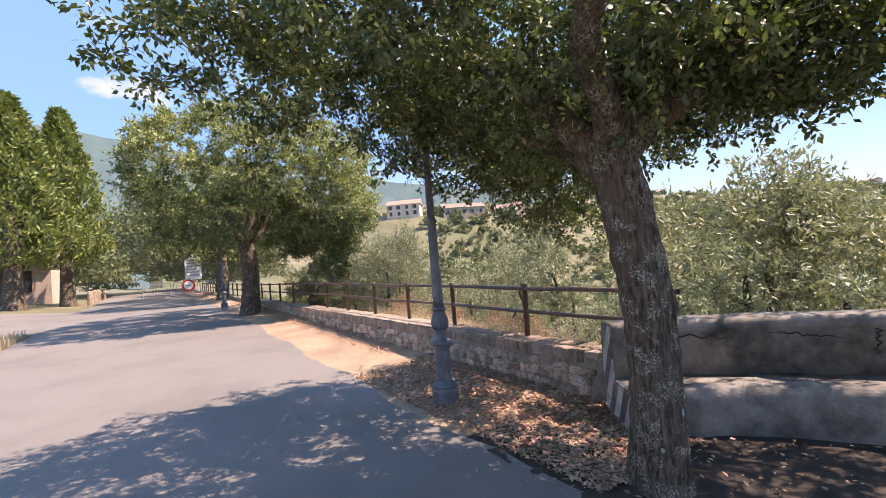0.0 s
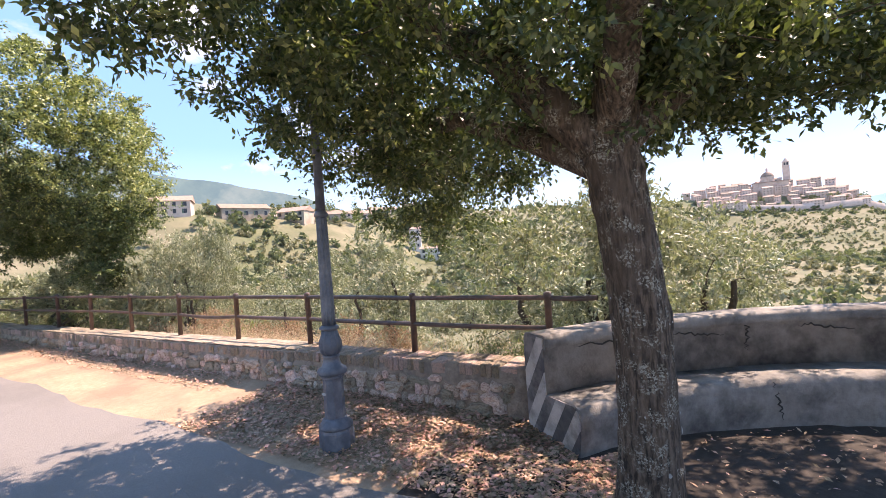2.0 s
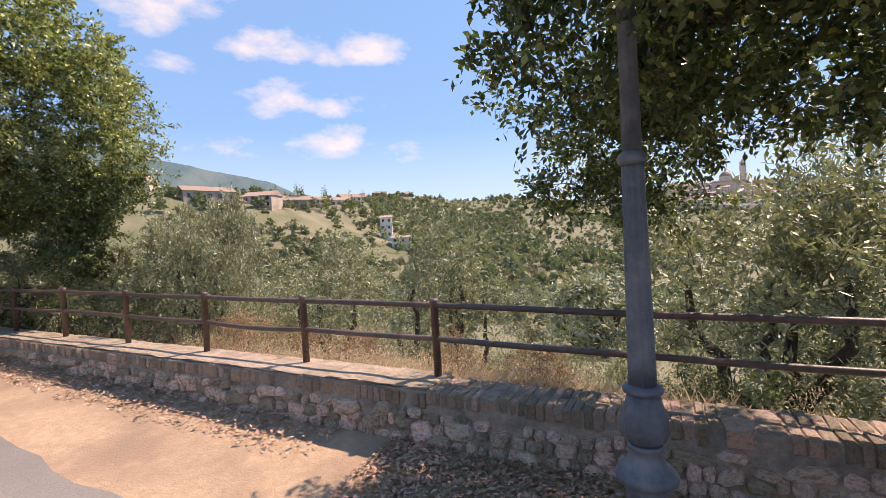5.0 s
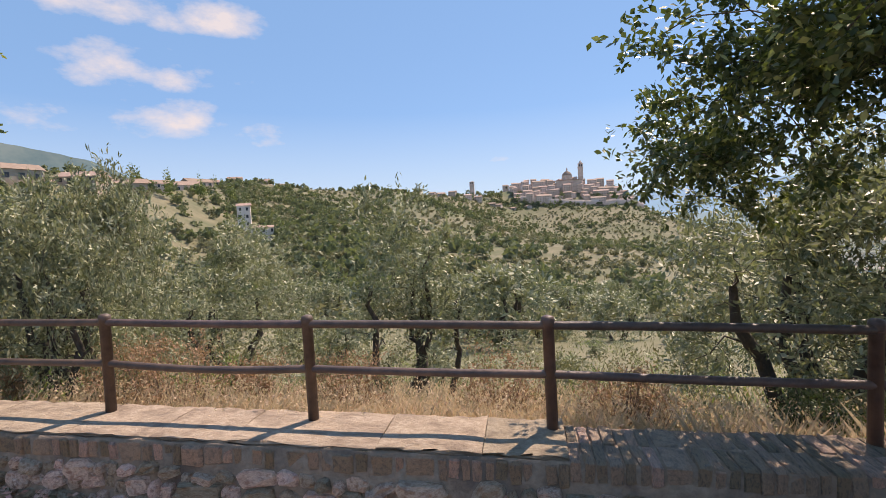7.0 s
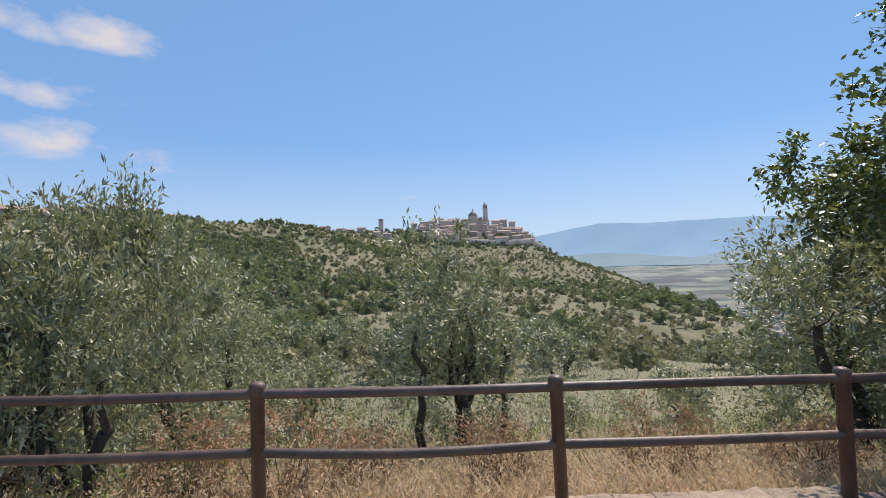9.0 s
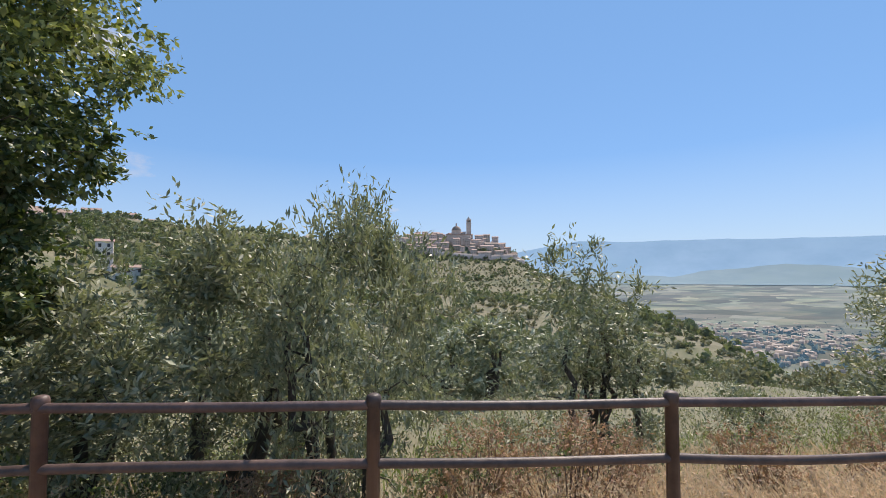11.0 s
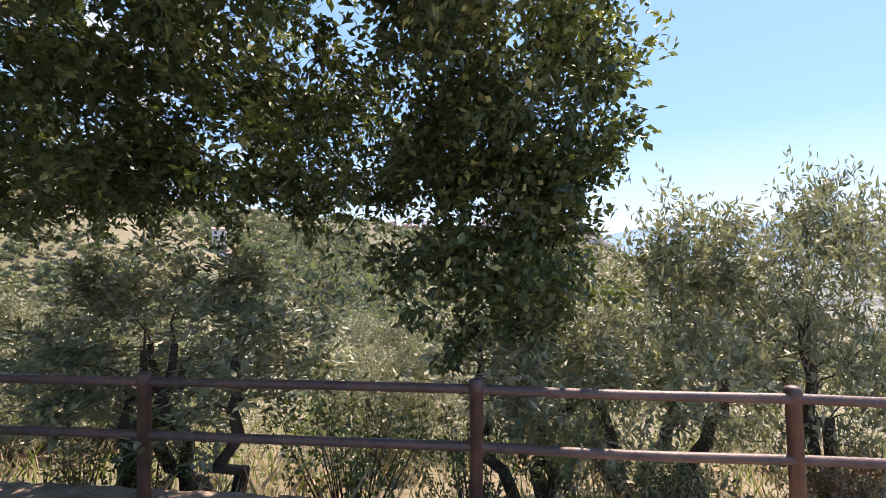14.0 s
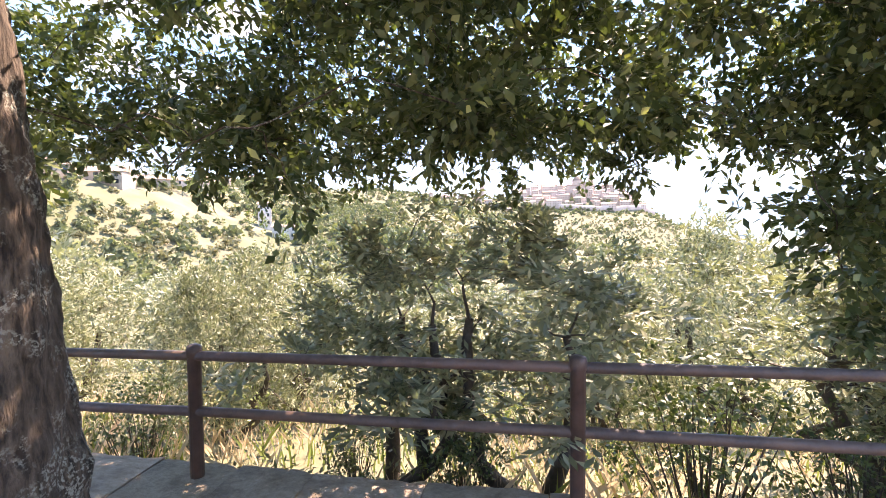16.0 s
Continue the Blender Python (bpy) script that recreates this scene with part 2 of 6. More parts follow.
M_GROVE = leafy("far_olive_foliage", (0.16, 0.17, 0.095), (0.32, 0.31, 0.19), (0.29, 0.28, 0.12), 0.7, 0.3, 0.5)
M_HOUSE = surf("pale_render", (0.50, 0.385, 0.31), (0.64, 0.52, 0.435), 0.4, 0.9, 0.1, c3=(0.42, 0.31, 0.245), big=0.15, spread=0.3)
M_WHITEWASH = surf("whitewash", (0.66, 0.61, 0.56), (0.76, 0.72, 0.67), 0.6, 0.9, 0.1, c3=(0.54, 0.48, 0.43), big=0.2)
# town stone and tile carry painted haze, a weak greyish emission
M_TOWNSTONE = hazed(surf("town_stone", (0.44, 0.335, 0.275), (0.57, 0.455, 0.385), 0.3, 0.9, 0.1, c3=(0.36, 0.275, 0.23), big=0.1, spread=0.25), (0.47, 0.46, 0.50), 0.11)
M_TOWNTILE = hazed(surf("town_tile", (0.30, 0.20, 0.155), (0.40, 0.285, 0.23), 1.2, 0.9, 0.1, spread=0.2), (0.46, 0.47, 0.54), 0.07)
M_TILE = surf("roof_tile", (0.30, 0.20, 0.155), (0.42, 0.30, 0.235), 1.2, 0.9, 0.2, spread=0.2)
M_PANE = surf("dark_window", (0.03, 0.033, 0.04), (0.06, 0.062, 0.07), 2, 0.25, 0)
# the town's panes, lightened in colour to stand for haze
M_TOWNPANE = surf("hazy_window", (0.14, 0.12, 0.11), (0.20, 0.175, 0.16), 2, 0.5, 0)
M_SHUTTER = surf("green_shutter", (0.07, 0.11, 0.08), (0.11, 0.15, 0.11), 3, 0.6, 0)
M_PLAIN = hazed(surf("plain_fields", (0.075, 0.09, 0.06), (0.165, 0.15, 0.10), 0.012, 0.95, 0, c3=(0.06, 0.08, 0.055), big=0.004), (0.22, 0.38, 0.56), 0.1)
# ridges and hills: blue haze is put into base colour and emission
M_MOUNT = hazed(surf("far_ridge", (0.11, 0.155, 0.20), (0.15, 0.20, 0.25), 0.004, 0.95, 0, c3=(0.12, 0.17, 0.20), big=0.001), (0.22, 0.48, 0.80), 0.44)
M_MOUNT_N = hazed(surf("hazy_hills", (0.10, 0.14, 0.15), (0.14, 0.18, 0.18), 0.005, 0.95, 0, c3=(0.12, 0.16, 0.15), big=0.002), (0.18, 0.40, 0.64), 0.26)
M_MOUNT_L = hazed(surf("wooded_mountain", (0.055, 0.09, 0.08), (0.095, 0.135, 0.105), 0.01, 0.95, 0, c3=(0.15, 0.165, 0.13), big=0.0025), (0.20, 0.38, 0.60), 0.2)
M_SIGNWHITE = surf("sign_white", (0.72, 0.73, 0.74), (0.80, 0.80, 0.80), 8, 0.5, 0)
M_SIGNRED = surf("sign_red", (0.45, 0.03, 0.03), (0.55, 0.05, 0.05), 8, 0.5, 0)
M_SIGNTEXT = surf("sign_grey_print", (0.30, 0.32, 0.36), (0.36, 0.38, 0.42), 8, 0.6, 0)
M_STEEL = surf("galvanised_steel", (0.42, 0.43, 0.44), (0.55, 0.56, 0.57), 30, 0.45, 0, metallic=0.7)
M_GLASS = surf("milky_lamp_glass", (0.55, 0.56, 0.54), (0.62, 0.62, 0.60), 8, 0.25, 0)



def fielded(m, far):
    """Fields in strips over the plain, under painted haze: emission that grows with distance."""
    n, l = m.node_tree.nodes, m.node_tree.links
    bsdf = n["Principled BSDF"]
    base = bsdf.inputs["Base Color"].links[0].from_socket
    geo = n.new("ShaderNodeNewGeometry")
    cells = n.new("ShaderNodeTexVoronoi")
    cells.inputs["Scale"].default_value = 0.0075
    mp = n.new("ShaderNodeMapping")
    mp.inputs["Rotation"].default_value = (0, 0, 0.6)
    mp.inputs["Scale"].default_value = (1.0, 1.5, 0)
    l.new(geo.outputs["Position"], mp.inputs["Vector"])
    l.new(mp.outputs["Vector"], cells.inputs["Vector"])
    hsv = n.new("ShaderNodeHueSaturation")
    l.new(base, hsv.inputs["Color"])
    sep = n.new("ShaderNodeSeparateColor")
    l.new(cells.outputs["Color"], sep.inputs[0])
    for out, sock, lo, hi in ((0, "Value", 0.35, 1.7), (1, "Hue", 0.46, 0.54), (2, "Saturation", 0.7, 1.2)):
        r = n.new("ShaderNodeMapRange")
        r.inputs["To Min"].default_value, r.inputs["To Max"].default_value = lo, hi
        l.new(sep.outputs[out], r.inputs["Value"])
        l.new(r.outputs["Result"], hsv.inputs[sock])
    l.new(hsv.outputs["Color"], bsdf.inputs["Base Color"])
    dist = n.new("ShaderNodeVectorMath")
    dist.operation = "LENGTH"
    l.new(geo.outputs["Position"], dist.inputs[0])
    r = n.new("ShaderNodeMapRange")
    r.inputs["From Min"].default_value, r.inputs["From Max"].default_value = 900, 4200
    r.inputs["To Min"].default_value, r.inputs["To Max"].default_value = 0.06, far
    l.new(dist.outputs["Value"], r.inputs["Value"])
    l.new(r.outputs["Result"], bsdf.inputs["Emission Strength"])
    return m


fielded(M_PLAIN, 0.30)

# ---------------------------------------------------------------- mesh tools


def mesh_of(name, verts, faces, mats, smooth=False, index=None):
    """A mesh from arrays of corners and of faces that all have the same number of corners."""
    verts, faces = np.asarray(verts, np.float32), np.asarray(faces, np.int32)
    me = bpy.data.meshes.new(name)
    k = faces.shape[1]
    me.vertices.add(len(verts))
    me.vertices.foreach_set("co", verts.ravel())
    me.loops.add(faces.size)
    me.loops.foreach_set("vertex_index", faces.ravel())
    me.polygons.add(len(faces))
    me.polygons.foreach_set("loop_start", np.arange(0, faces.size, k, dtype=np.int32))
    me.polygons.foreach_set("loop_total", np.full(len(faces), k, np.int32))
    if smooth:
        me.polygons.foreach_set("use_smooth", np.ones(len(faces), bool))
    for m in mats if isinstance(mats, (list, tuple)) else (mats,):
        me.materials.append(m)
    if index is not None:
        me.polygons.foreach_set("material_index", np.asarray(index, np.int32))
    me.update(calc_edges=True)
    me.validate()
    return me


def thing(name, label, category, group="", loc=(0, 0, 0), rz=0, kind=""):
    e = new(name)
    e.empty_display_size = 0.2
    e.matrix_basis = pose(*loc, 0, 0, rz)
    return tagged(e, label, category, group, kind)


def hang(name, me, parent, label="", m=None):
    ob = new(name, me)
    ob.parent = parent
    if m is not None:
        ob.matrix_basis = m
    if label:
        tagged(ob, label)
    return ob


def part(name, bm, material, parent, label="", smooth=False, m=None):
    me = bpy.data.meshes.new(name)
    bm.to_mesh(me)
    bm.free()
    me.materials.append(material)
    if smooth:
        me.polygons.foreach_set("use_smooth", np.ones(len(me.polygons), bool))
    if parent is None:
        return new(name, me)
    return hang(name, me, parent, label, m)


def box(bm, x0, y0, z0, x1, y1, z1, bevel=0.0):
    vs = [bm.verts.new(p) for p in ((x0, y0, z0), (x1, y0, z0), (x1, y1, z0), (x0, y1, z0), (x0, y0, z1), (x1, y0, z1), (x1, y1, z1), (x0, y1, z1))]
    for f in ((0, 3, 2, 1), (4, 5, 6, 7), (0, 1, 5, 4), (1, 2, 6, 5), (2, 3, 7, 6), (3, 0, 4, 7)):
        bm.faces.new([vs[i] for i in f])
    if bevel:
        bmesh.ops.bevel(bm, geom=bm.edges[:], offset=bevel, segments=2, profile=0.6, affect="EDGES")
    return bm


def boxed(*a, bevel=0.0):
    return box(bmesh.new(), *a, bevel=bevel)


def lathe(profile, sides=24, flutes=0, depth=0.0, span=None):
    """A turned body from (radius, height) pairs; flutes carve grooves where span holds the height."""
    bm = bmesh.new()
    rings = []
    for r, z in profile:
        ring = []
        for i in range(sides):
            a = 2 * math.pi * i / sides
            rr = r
            if flutes and (span is None or span[0] <= z <= span[1]):
                rr = r - depth * (0.5 + 0.5 * math.cos(a * flutes))
            ring.append(bm.verts.new((rr * math.cos(a), rr * math.sin(a), z)))
        rings.append(ring)
    for a, b in zip(rings, rings[1:]):
        for i in range(sides):
            bm.faces.new((a[i], a[(i + 1) % sides], b[(i + 1) % sides], b[i]))
    bm.faces.new(rings[0][::-1])
    bm.faces.new(rings[-1])
    return bm


def tube(pts, radii, sides=8, rough=0.0, rng=None, ribs=0):
    """Corners and quads of a tapered tube through pts."""
    pts = np.asarray(pts, float)
    n = len(pts)
    tan = np.gradient(pts, axis=0)
    tan /= np.linalg.norm(tan, axis=1)[:, None] + 1e-9
    ref = np.array((0.31, 0.87, 0.38))
    u = np.cross(tan, ref)
    u /= np.linalg.norm(u, axis=1)[:, None] + 1e-9
    v = np.cross(tan, u)
    ang = np.linspace(0, 2 * math.pi, sides, endpoint=False)
    r = np.repeat(np.asarray(radii, float)[:, None], sides, 1)
    if rough and rng is not None:
        r = r * (1 + rough * rng.standard_normal((n, sides)) + rough * 0.9 * np.sin(ang * ribs)[None])
    verts = pts[:, None] + r[..., None] * (np.cos(ang)[None, :, None] * u[:, None] + np.sin(ang)[None, :, None] * v[:, None])
    i, j = np.meshgrid(np.arange(n - 1), np.arange(sides), indexing="ij")
    k = (j + 1) % sides
    quads = np.stack((i * sides + j, i * sides + k, (i + 1) * sides + k, (i + 1) * sides + j), -1).reshape(-1, 4)
    return verts.reshape(-1, 3), quads


class Gather:
    """Corners and faces of many small pieces, for one mesh."""

    def __init__(self):
        self.v, self.f, self.n = [], [], 0

    def add(self, v, f):
        self.v.append(v)
        self.f.append(np.asarray(f) + self.n)
        self.n += len(v)

    def mesh(self, name, mat, smooth=False):
        return mesh_of(name, np.concatenate(self.v), np.concatenate(self.f), mat, smooth)


def unit(a):
    return a / (np.linalg.norm(a, axis=-1, keepdims=True) + 1e-9)


def leaves(centres, rng, length, width, droop=0.25, out=None, fold=0.25):
    """Corners and triangles of folded leaves that start at centres."""
    n = len(centres)
    d = unit(rng.standard_normal((n, 3)) + (0 if out is None else 1.1 * out) - np.array((0, 0, droop)))
    side = unit(np.cross(rng.standard_normal((n, 3)) * 0.65 + np.array((0, 0, 1.0)), d))
    up = np.cross(d, side)
    L = length * rng.uniform(0.6, 1.25, (n, 1))
    W = width * rng.uniform(0.7, 1.2, (n, 1)) * 0.5
    mid = centres + d * L * 0.48
    v = np.stack((centres, mid + side * W + up * W * fold, centres + d * L, mid - side * W + up * W * fold), 1).reshape(-1, 3)
    b = np.arange(n)[:, None] * 4
    f = np.concatenate((b + np.array((0, 1, 2)), b + np.array((0, 2, 3))))
    return v, f


def grow(rng, stems, targets, thick, wiggle=0.12, sides=6, segs=5):
    """Limbs from the stems' nodes out to every target; returns the wood as corners and quads."""
    wood = Gather()
    nodes, rad = [], []
    for pts, r in stems:
        v, f = tube(pts, r, 12, 0.05, rng, 4)
        wood.add(v, f)
        k = max(2, len(pts) // 2)
        nodes += [np.asarray(p, float) for p in pts[k:]]
        rad += list(r[k:])
    order = np.argsort(np.linalg.norm(targets - nodes[-1], axis=1))
    for t in targets[order]:
        N = np.array(nodes)
        dist = np.linalg.norm(N - t, axis=1) + 0.8 * np.maximum(0, N[:, 2] - t[2])
        i = int(np.argmin(dist))
        a, d = N[i], np.linalg.norm(N[i] - t)
        r0 = min(rad[i] * 0.72, thick * (0.18 + 0.16 * d))
        s = np.linspace(0, 1, segs + 1)[:, None]
        bow = np.array((0, 0, 0.14 * d)) * np.sin(s * math.pi)
        pts = a + (t - a) * s + bow + wiggle * d * 0.35 * rng.standard_normal((segs + 1, 3)) * np.sin(s * math.pi)
        r = np.linspace(r0, max(0.004, r0 * 0.35), segs + 1)
        v, f = tube(pts, r, sides)
        wood.add(v, f)
        for p, q in zip(pts[2:], r[2:]):
            nodes.append(p)
            rad.append(q)
    return wood


def in_ellipsoid(rng, n, c, r, shell=0.45):
    d = unit(rng.standard_normal((n, 3)))
    return np.asarray(c) + d * np.asarray(r) * (shell + (1 - shell) * rng.random((n, 1)) ** 0.6)

# ---------------------------------------------------------------- lie of the land
RAIL_Y, WALL_Y0, WALL_Y1 = 4.13, 3.79, 4.23
CREST = [(-1500, -100, 190), (-800, 200, 125), (-420, 420, 66), (-210, 580, 52), (-120, 760, 48), (-30, 900, 66), (110, 900, 64),
         (182, 800, 20), (200, 690, -4), (200, 560, -26), (184, 400, -46), (160, 260, -60)]


# a nearer shoulder of the left-hand slope, where the village stands
SHOULDER = [(-300, 60, 36), (-214, 120, 27), (-194, 170, 25), (-212, 235, 30), (-236, 300, 36), (-262, 380, 45)]


def road_z(x):
    x = np.clip(x, -80, 8)
    s = np.clip((-x - 8) / 12, 0, 1)
    return -0.15 - 0.0183 * (x + 4.5) + 0.10 * s * s * (3 - 2 * s)


def cap_z(x):
    return 0.40 - 0.0095 * (np.clip(x, -80, 8) + 4.6)


def verge_z(x, y):
    """The bare strip between the road and the wall, heaped up a little against the wall."""
    s = np.clip((y - 2.3) / 1.5, 0, 1)
    return road_z(x) + 0.005 + 0.10 * s * s * np.clip((-x - 2.4) / 1.5, 0, 1)


def ridge_z(x, y):
    best = np.full(np.shape(x), -400.0)
    for k, ((x0, y0, z0), (x1, y1, z1)) in enumerate(zip(CREST, CREST[1:])):
        dx, dy = x1 - x0, y1 - y0
        s = np.clip(((x - x0) * dx + (y - y0) * dy) / (dx * dx + dy * dy), 0, 1)
        d = np.hypot(x - x0 - s * dx, y - y0 - s * dy)
        best = np.maximum(best, z0 + s * (z1 - z0) - 0.26 * np.maximum(d - 12, 0) + 0.00016 * np.minimum(d, 500) ** 2)
    for (x0, y0, z0), (x1, y1, z1) in zip(SHOULDER, SHOULDER[1:]):
        dx, dy = x1 - x0, y1 - y0
        s = np.clip(((x - x0) * dx + (y - y0) * dy) / (dx * dx + dy * dy), 0, 1)
        best = np.maximum(best, z0 + s * (z1 - z0) - 0.6 * np.maximum(np.hypot(x - x0 - s * dx, y - y0 - s * dy) - 16, 0))
    # past the spur the land drops to the plain
    best = best - 0.5 * np.clip(x - np.interp(y, (200, 400, 560, 690, 800, 900), (150, 184, 200, 200, 182, 165)), 0, 700)
    # the town's own steep hilltop
    steep = np.exp(-(((x - 85) / 150) ** 4))
    return best - 0.36 * np.clip(890 - y, 0, 78) * steep * np.clip((y - 300) / 300, 0, 1)


def land_z(x, y):
    """Height of the ground sheet."""
    x, y = np.asarray(x, float), np.asarray(y, float)
    d = np.maximum(y - 4.2, 0)
    own = cap_z(x) - 0.36 - 0.30 * np.minimum(d, 7) - 0.165 * np.clip(d - 7, 0, 220)
    own = own - 0.20 * np.clip(x - 6, 0, 900) * (1 - np.exp(-d / 25)) + 0.05 * np.clip(-x - 30, 0, 500) * (1 - np.exp(-d / 60))
    own = own - 0.22 * np.maximum(d - 260, 0)
    h = np.maximum(own, ridge_z(x, y))
    h = np.maximum(h, -200)
    wav = 0.35 * np.sin(x * 0.21 + 1.3 * np.sin(y * 0.13)) * np.clip((d - 4) / 20, 0, 1) + 2.2 * np.sin(x * 0.031 + y * 0.023) * np.clip((d - 60) / 150, 0, 1)
    near = road_z(x) - 0.05
    court = (np.hypot(x - 0.6, y - 1.2) < 5.0) & (x > -3.3)
    bank = near + (0.30 - 0.20 * np.clip((-x - 17) / 4, 0, 1)) * np.clip(-y - 3.6, 0, 40) + 0.16 * np.clip(-y - 44, 0, 300)
    bank = bank - 0.12 * np.clip(x - 10, 0, 600)
    return np.where((y > 4.1) & ~court, h + wav, np.where(y < -3.6, bank, near - 0.03 * np.clip(x - 9, 0, 900)))


def spaced(near, step, far, growth):
    out, s = list(np.arange(near[0], near[1] + 1e-6, step)), step
    a, b = near
    while b < far[1]:
        s *= growth
        b += s
        out.append(min(b, far[1]))
    s = step
    while a > far[0]:
        s *= growth
        a -= s
        out.insert(0, max(a, far[0]))
    return np.array(out)


gx = spaced((-26, 6), 0.6, (-2600, 2400), 1.075)
gy = spaced((-4, 20), 0.55, (-1500, 1700), 1.06)
gy = np.unique(np.concatenate((gy[(gy < 3.6) | (gy > 4.6)], (3.9, 4.09, 4.12, 4.5))))
GX, GY = np.meshgrid(gx, gy, indexing="ij")
GZ = land_z(GX, GY)
i, j = np.meshgrid(np.arange(len(gx) - 1), np.arange(len(gy) - 1), indexing="ij")
w = len(gy)
quads = np.stack((i * w + j, (i + 1) * w + j, (i + 1) * w + j + 1, i * w + j + 1), -1).reshape(-1, 4)
ground = new("ground", mesh_of("ground", np.stack((GX, GY, GZ), -1).reshape(-1, 3), quads, M_HILL, True))
tagged(ground, "dry grassy hillside falling into a valley", "ground", kind="structure")


def strip(name, xs, ys, zf, mat, label, category, wobble=0.0):
    X, T = np.meshgrid(xs, np.linspace(0, 1, ys[2]), indexing="ij")
    lo = ys[0](X) if callable(ys[0]) else ys[0] + 0 * X
    hi = ys[1](X) if callable(ys[1]) else ys[1] + 0 * X
    Y = lo + (hi - lo) * T
    Z = zf(X, Y)
    if wobble:
        Z = Z + wobble * (np.sin(X * 5.1 + 2 * np.sin(Y * 3.7)) * np.sin(Y * 6.3 + X) + 0.6 * np.sin(X * 13.7 + Y * 11))
    a, b = np.meshgrid(np.arange(len(xs) - 1), np.arange(ys[2] - 1), indexing="ij")
    q = np.stack((a * ys[2] + b, (a + 1) * ys[2] + b, (a + 1) * ys[2] + b + 1, a * ys[2] + b + 1), -1).reshape(-1, 4)
    ob = new(name, mesh_of(name, np.stack((X, Y, Z), -1).reshape(-1, 3), q, mat, True))
    return tagged(ob, label, category, kind="structure")


def road_edge(x):
    return 2.36 + 0.03 * np.clip(-x - 4, 0, 16) * 0.8 + 0.06 * np.sin(x * 1.7) + 0.03 * np.sin(x * 5.3)


strip("road", np.arange(-62, 12.1, 0.4), (-3.1, road_edge, 16), lambda x, y: road_z(x) + 0.012 + 0.02 * np.cos((y + 0.4) / 3), M_ASPHALT,
      "worn grey asphalt road, sunlit and leaf-shaded", "road")
strip("verge", np.arange(-62, -2.6, 0.12), (lambda x: road_edge(x) - 0.15, 3.86, 16), verge_z, M_DIRT,
      "bare orange dirt strip beside the stone wall", "ground", 0.008)
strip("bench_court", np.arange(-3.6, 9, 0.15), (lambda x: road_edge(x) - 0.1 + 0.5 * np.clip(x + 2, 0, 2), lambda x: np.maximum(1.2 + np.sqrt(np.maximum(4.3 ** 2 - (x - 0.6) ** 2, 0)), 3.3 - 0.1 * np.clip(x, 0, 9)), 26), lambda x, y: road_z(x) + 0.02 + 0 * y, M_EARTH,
      "trodden earth before the curved bench, coloured dark for oak shade", "ground", 0.012)

strip("side_road", np.arange(-32, -19.4, 0.4), (lambda x: -16 + 0.3 * (x + 26), -3.05, 24), lambda x, y: land_z(x, np.minimum(y, -3.0)) + 0.06, M_ASPHALT,
      "grey side road branching off past the grassy bank", "road")
# far distance: plain, mountains
pl = bmesh.new()
bmesh.ops.create_grid(pl, x_segments=60, y_segments=60, size=3600)
for v in pl.verts:
    v.co.x += 1500
    v.co.y += 1600
    v.co.z = -165 + 0.036 * max(v.co.length - 1500, 0) + 3 * math.sin(v.co.x * 0.004) * math.sin(v.co.y * 0.005)
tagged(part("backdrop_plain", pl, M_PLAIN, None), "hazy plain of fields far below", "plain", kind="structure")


def mountain(name, az0, az1, dist, heights, base, mat, label, seed):
    rng = np.random.default_rng(seed)
    n, k = 220, 14
    az = np.radians(np.linspace(az0, az1, n))
    crest = np.interp(np.linspace(0, 1, n), np.linspace(0, 1, len(heights)), heights)
    for f in (3, 7, 15, 31, 60):
        crest = crest + (18 / f ** 0.8) * np.sin(np.linspace(0, f * 2.1 * math.pi, n) + rng.random() * 6)
    v = []
    for s in np.linspace(0, 1, k):
        rr = dist - (1 - s) * dist * 0.16 + 40 * np.sin(az * 40 + s * 5) * (1 - s)
        z = base + (crest - base) * s ** 1.3
        v.append(np.stack((-np.sin(az) * rr - 8, np.cos(az) * rr, z), -1))
    a, b = np.meshgrid(np.arange(k - 1), np.arange(n - 1), indexing="ij")
    q = np.stack((a * n + b, a * n + b + 1, (a + 1) * n + b + 1, (a + 1) * n + b), -1).reshape(-1, 4)
    ob = new(name, mesh_of(name, np.concatenate(v), q, mat, True))
    tagged(ob, label, "mountain", kind="structure")


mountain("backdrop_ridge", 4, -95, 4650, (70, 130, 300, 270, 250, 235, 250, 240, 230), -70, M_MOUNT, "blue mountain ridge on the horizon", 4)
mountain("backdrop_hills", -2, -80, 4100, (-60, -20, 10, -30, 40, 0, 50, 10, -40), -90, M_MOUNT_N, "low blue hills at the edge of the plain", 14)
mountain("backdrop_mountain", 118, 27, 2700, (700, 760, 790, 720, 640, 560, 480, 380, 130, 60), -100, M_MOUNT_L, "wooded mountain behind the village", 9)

# ---------------------------------------------------------------- wall with cap, bricks and rubble
WX0, WX1 = -48.0, -3.12


def extruded(xs, y0, y1, zlo, zhi, mat, name, label, category="wall"):
    v = []
    for x in xs:
        v += [(x, y0, zlo(x)), (x, y1, zlo(x)), (x, y1, zhi(x)), (x, y0, zhi(x))]
    n = len(xs)
    q = []
    for a in range(n - 1):
        for b in range(4):
            c = (b + 1) % 4
            q.append((a * 4 + b, a * 4 + c, (a + 1) * 4 + c, (a + 1) * 4 + b))
    q += [(0, 3, 2, 1), tuple((n - 1) * 4 + b for b in range(4))]
    ob = new(name, mesh_of(name, v, q, mat))
    return tagged(ob, label, category, kind="structure")


wxs = np.arange(WX0, WX1 + 0.01, 0.34)
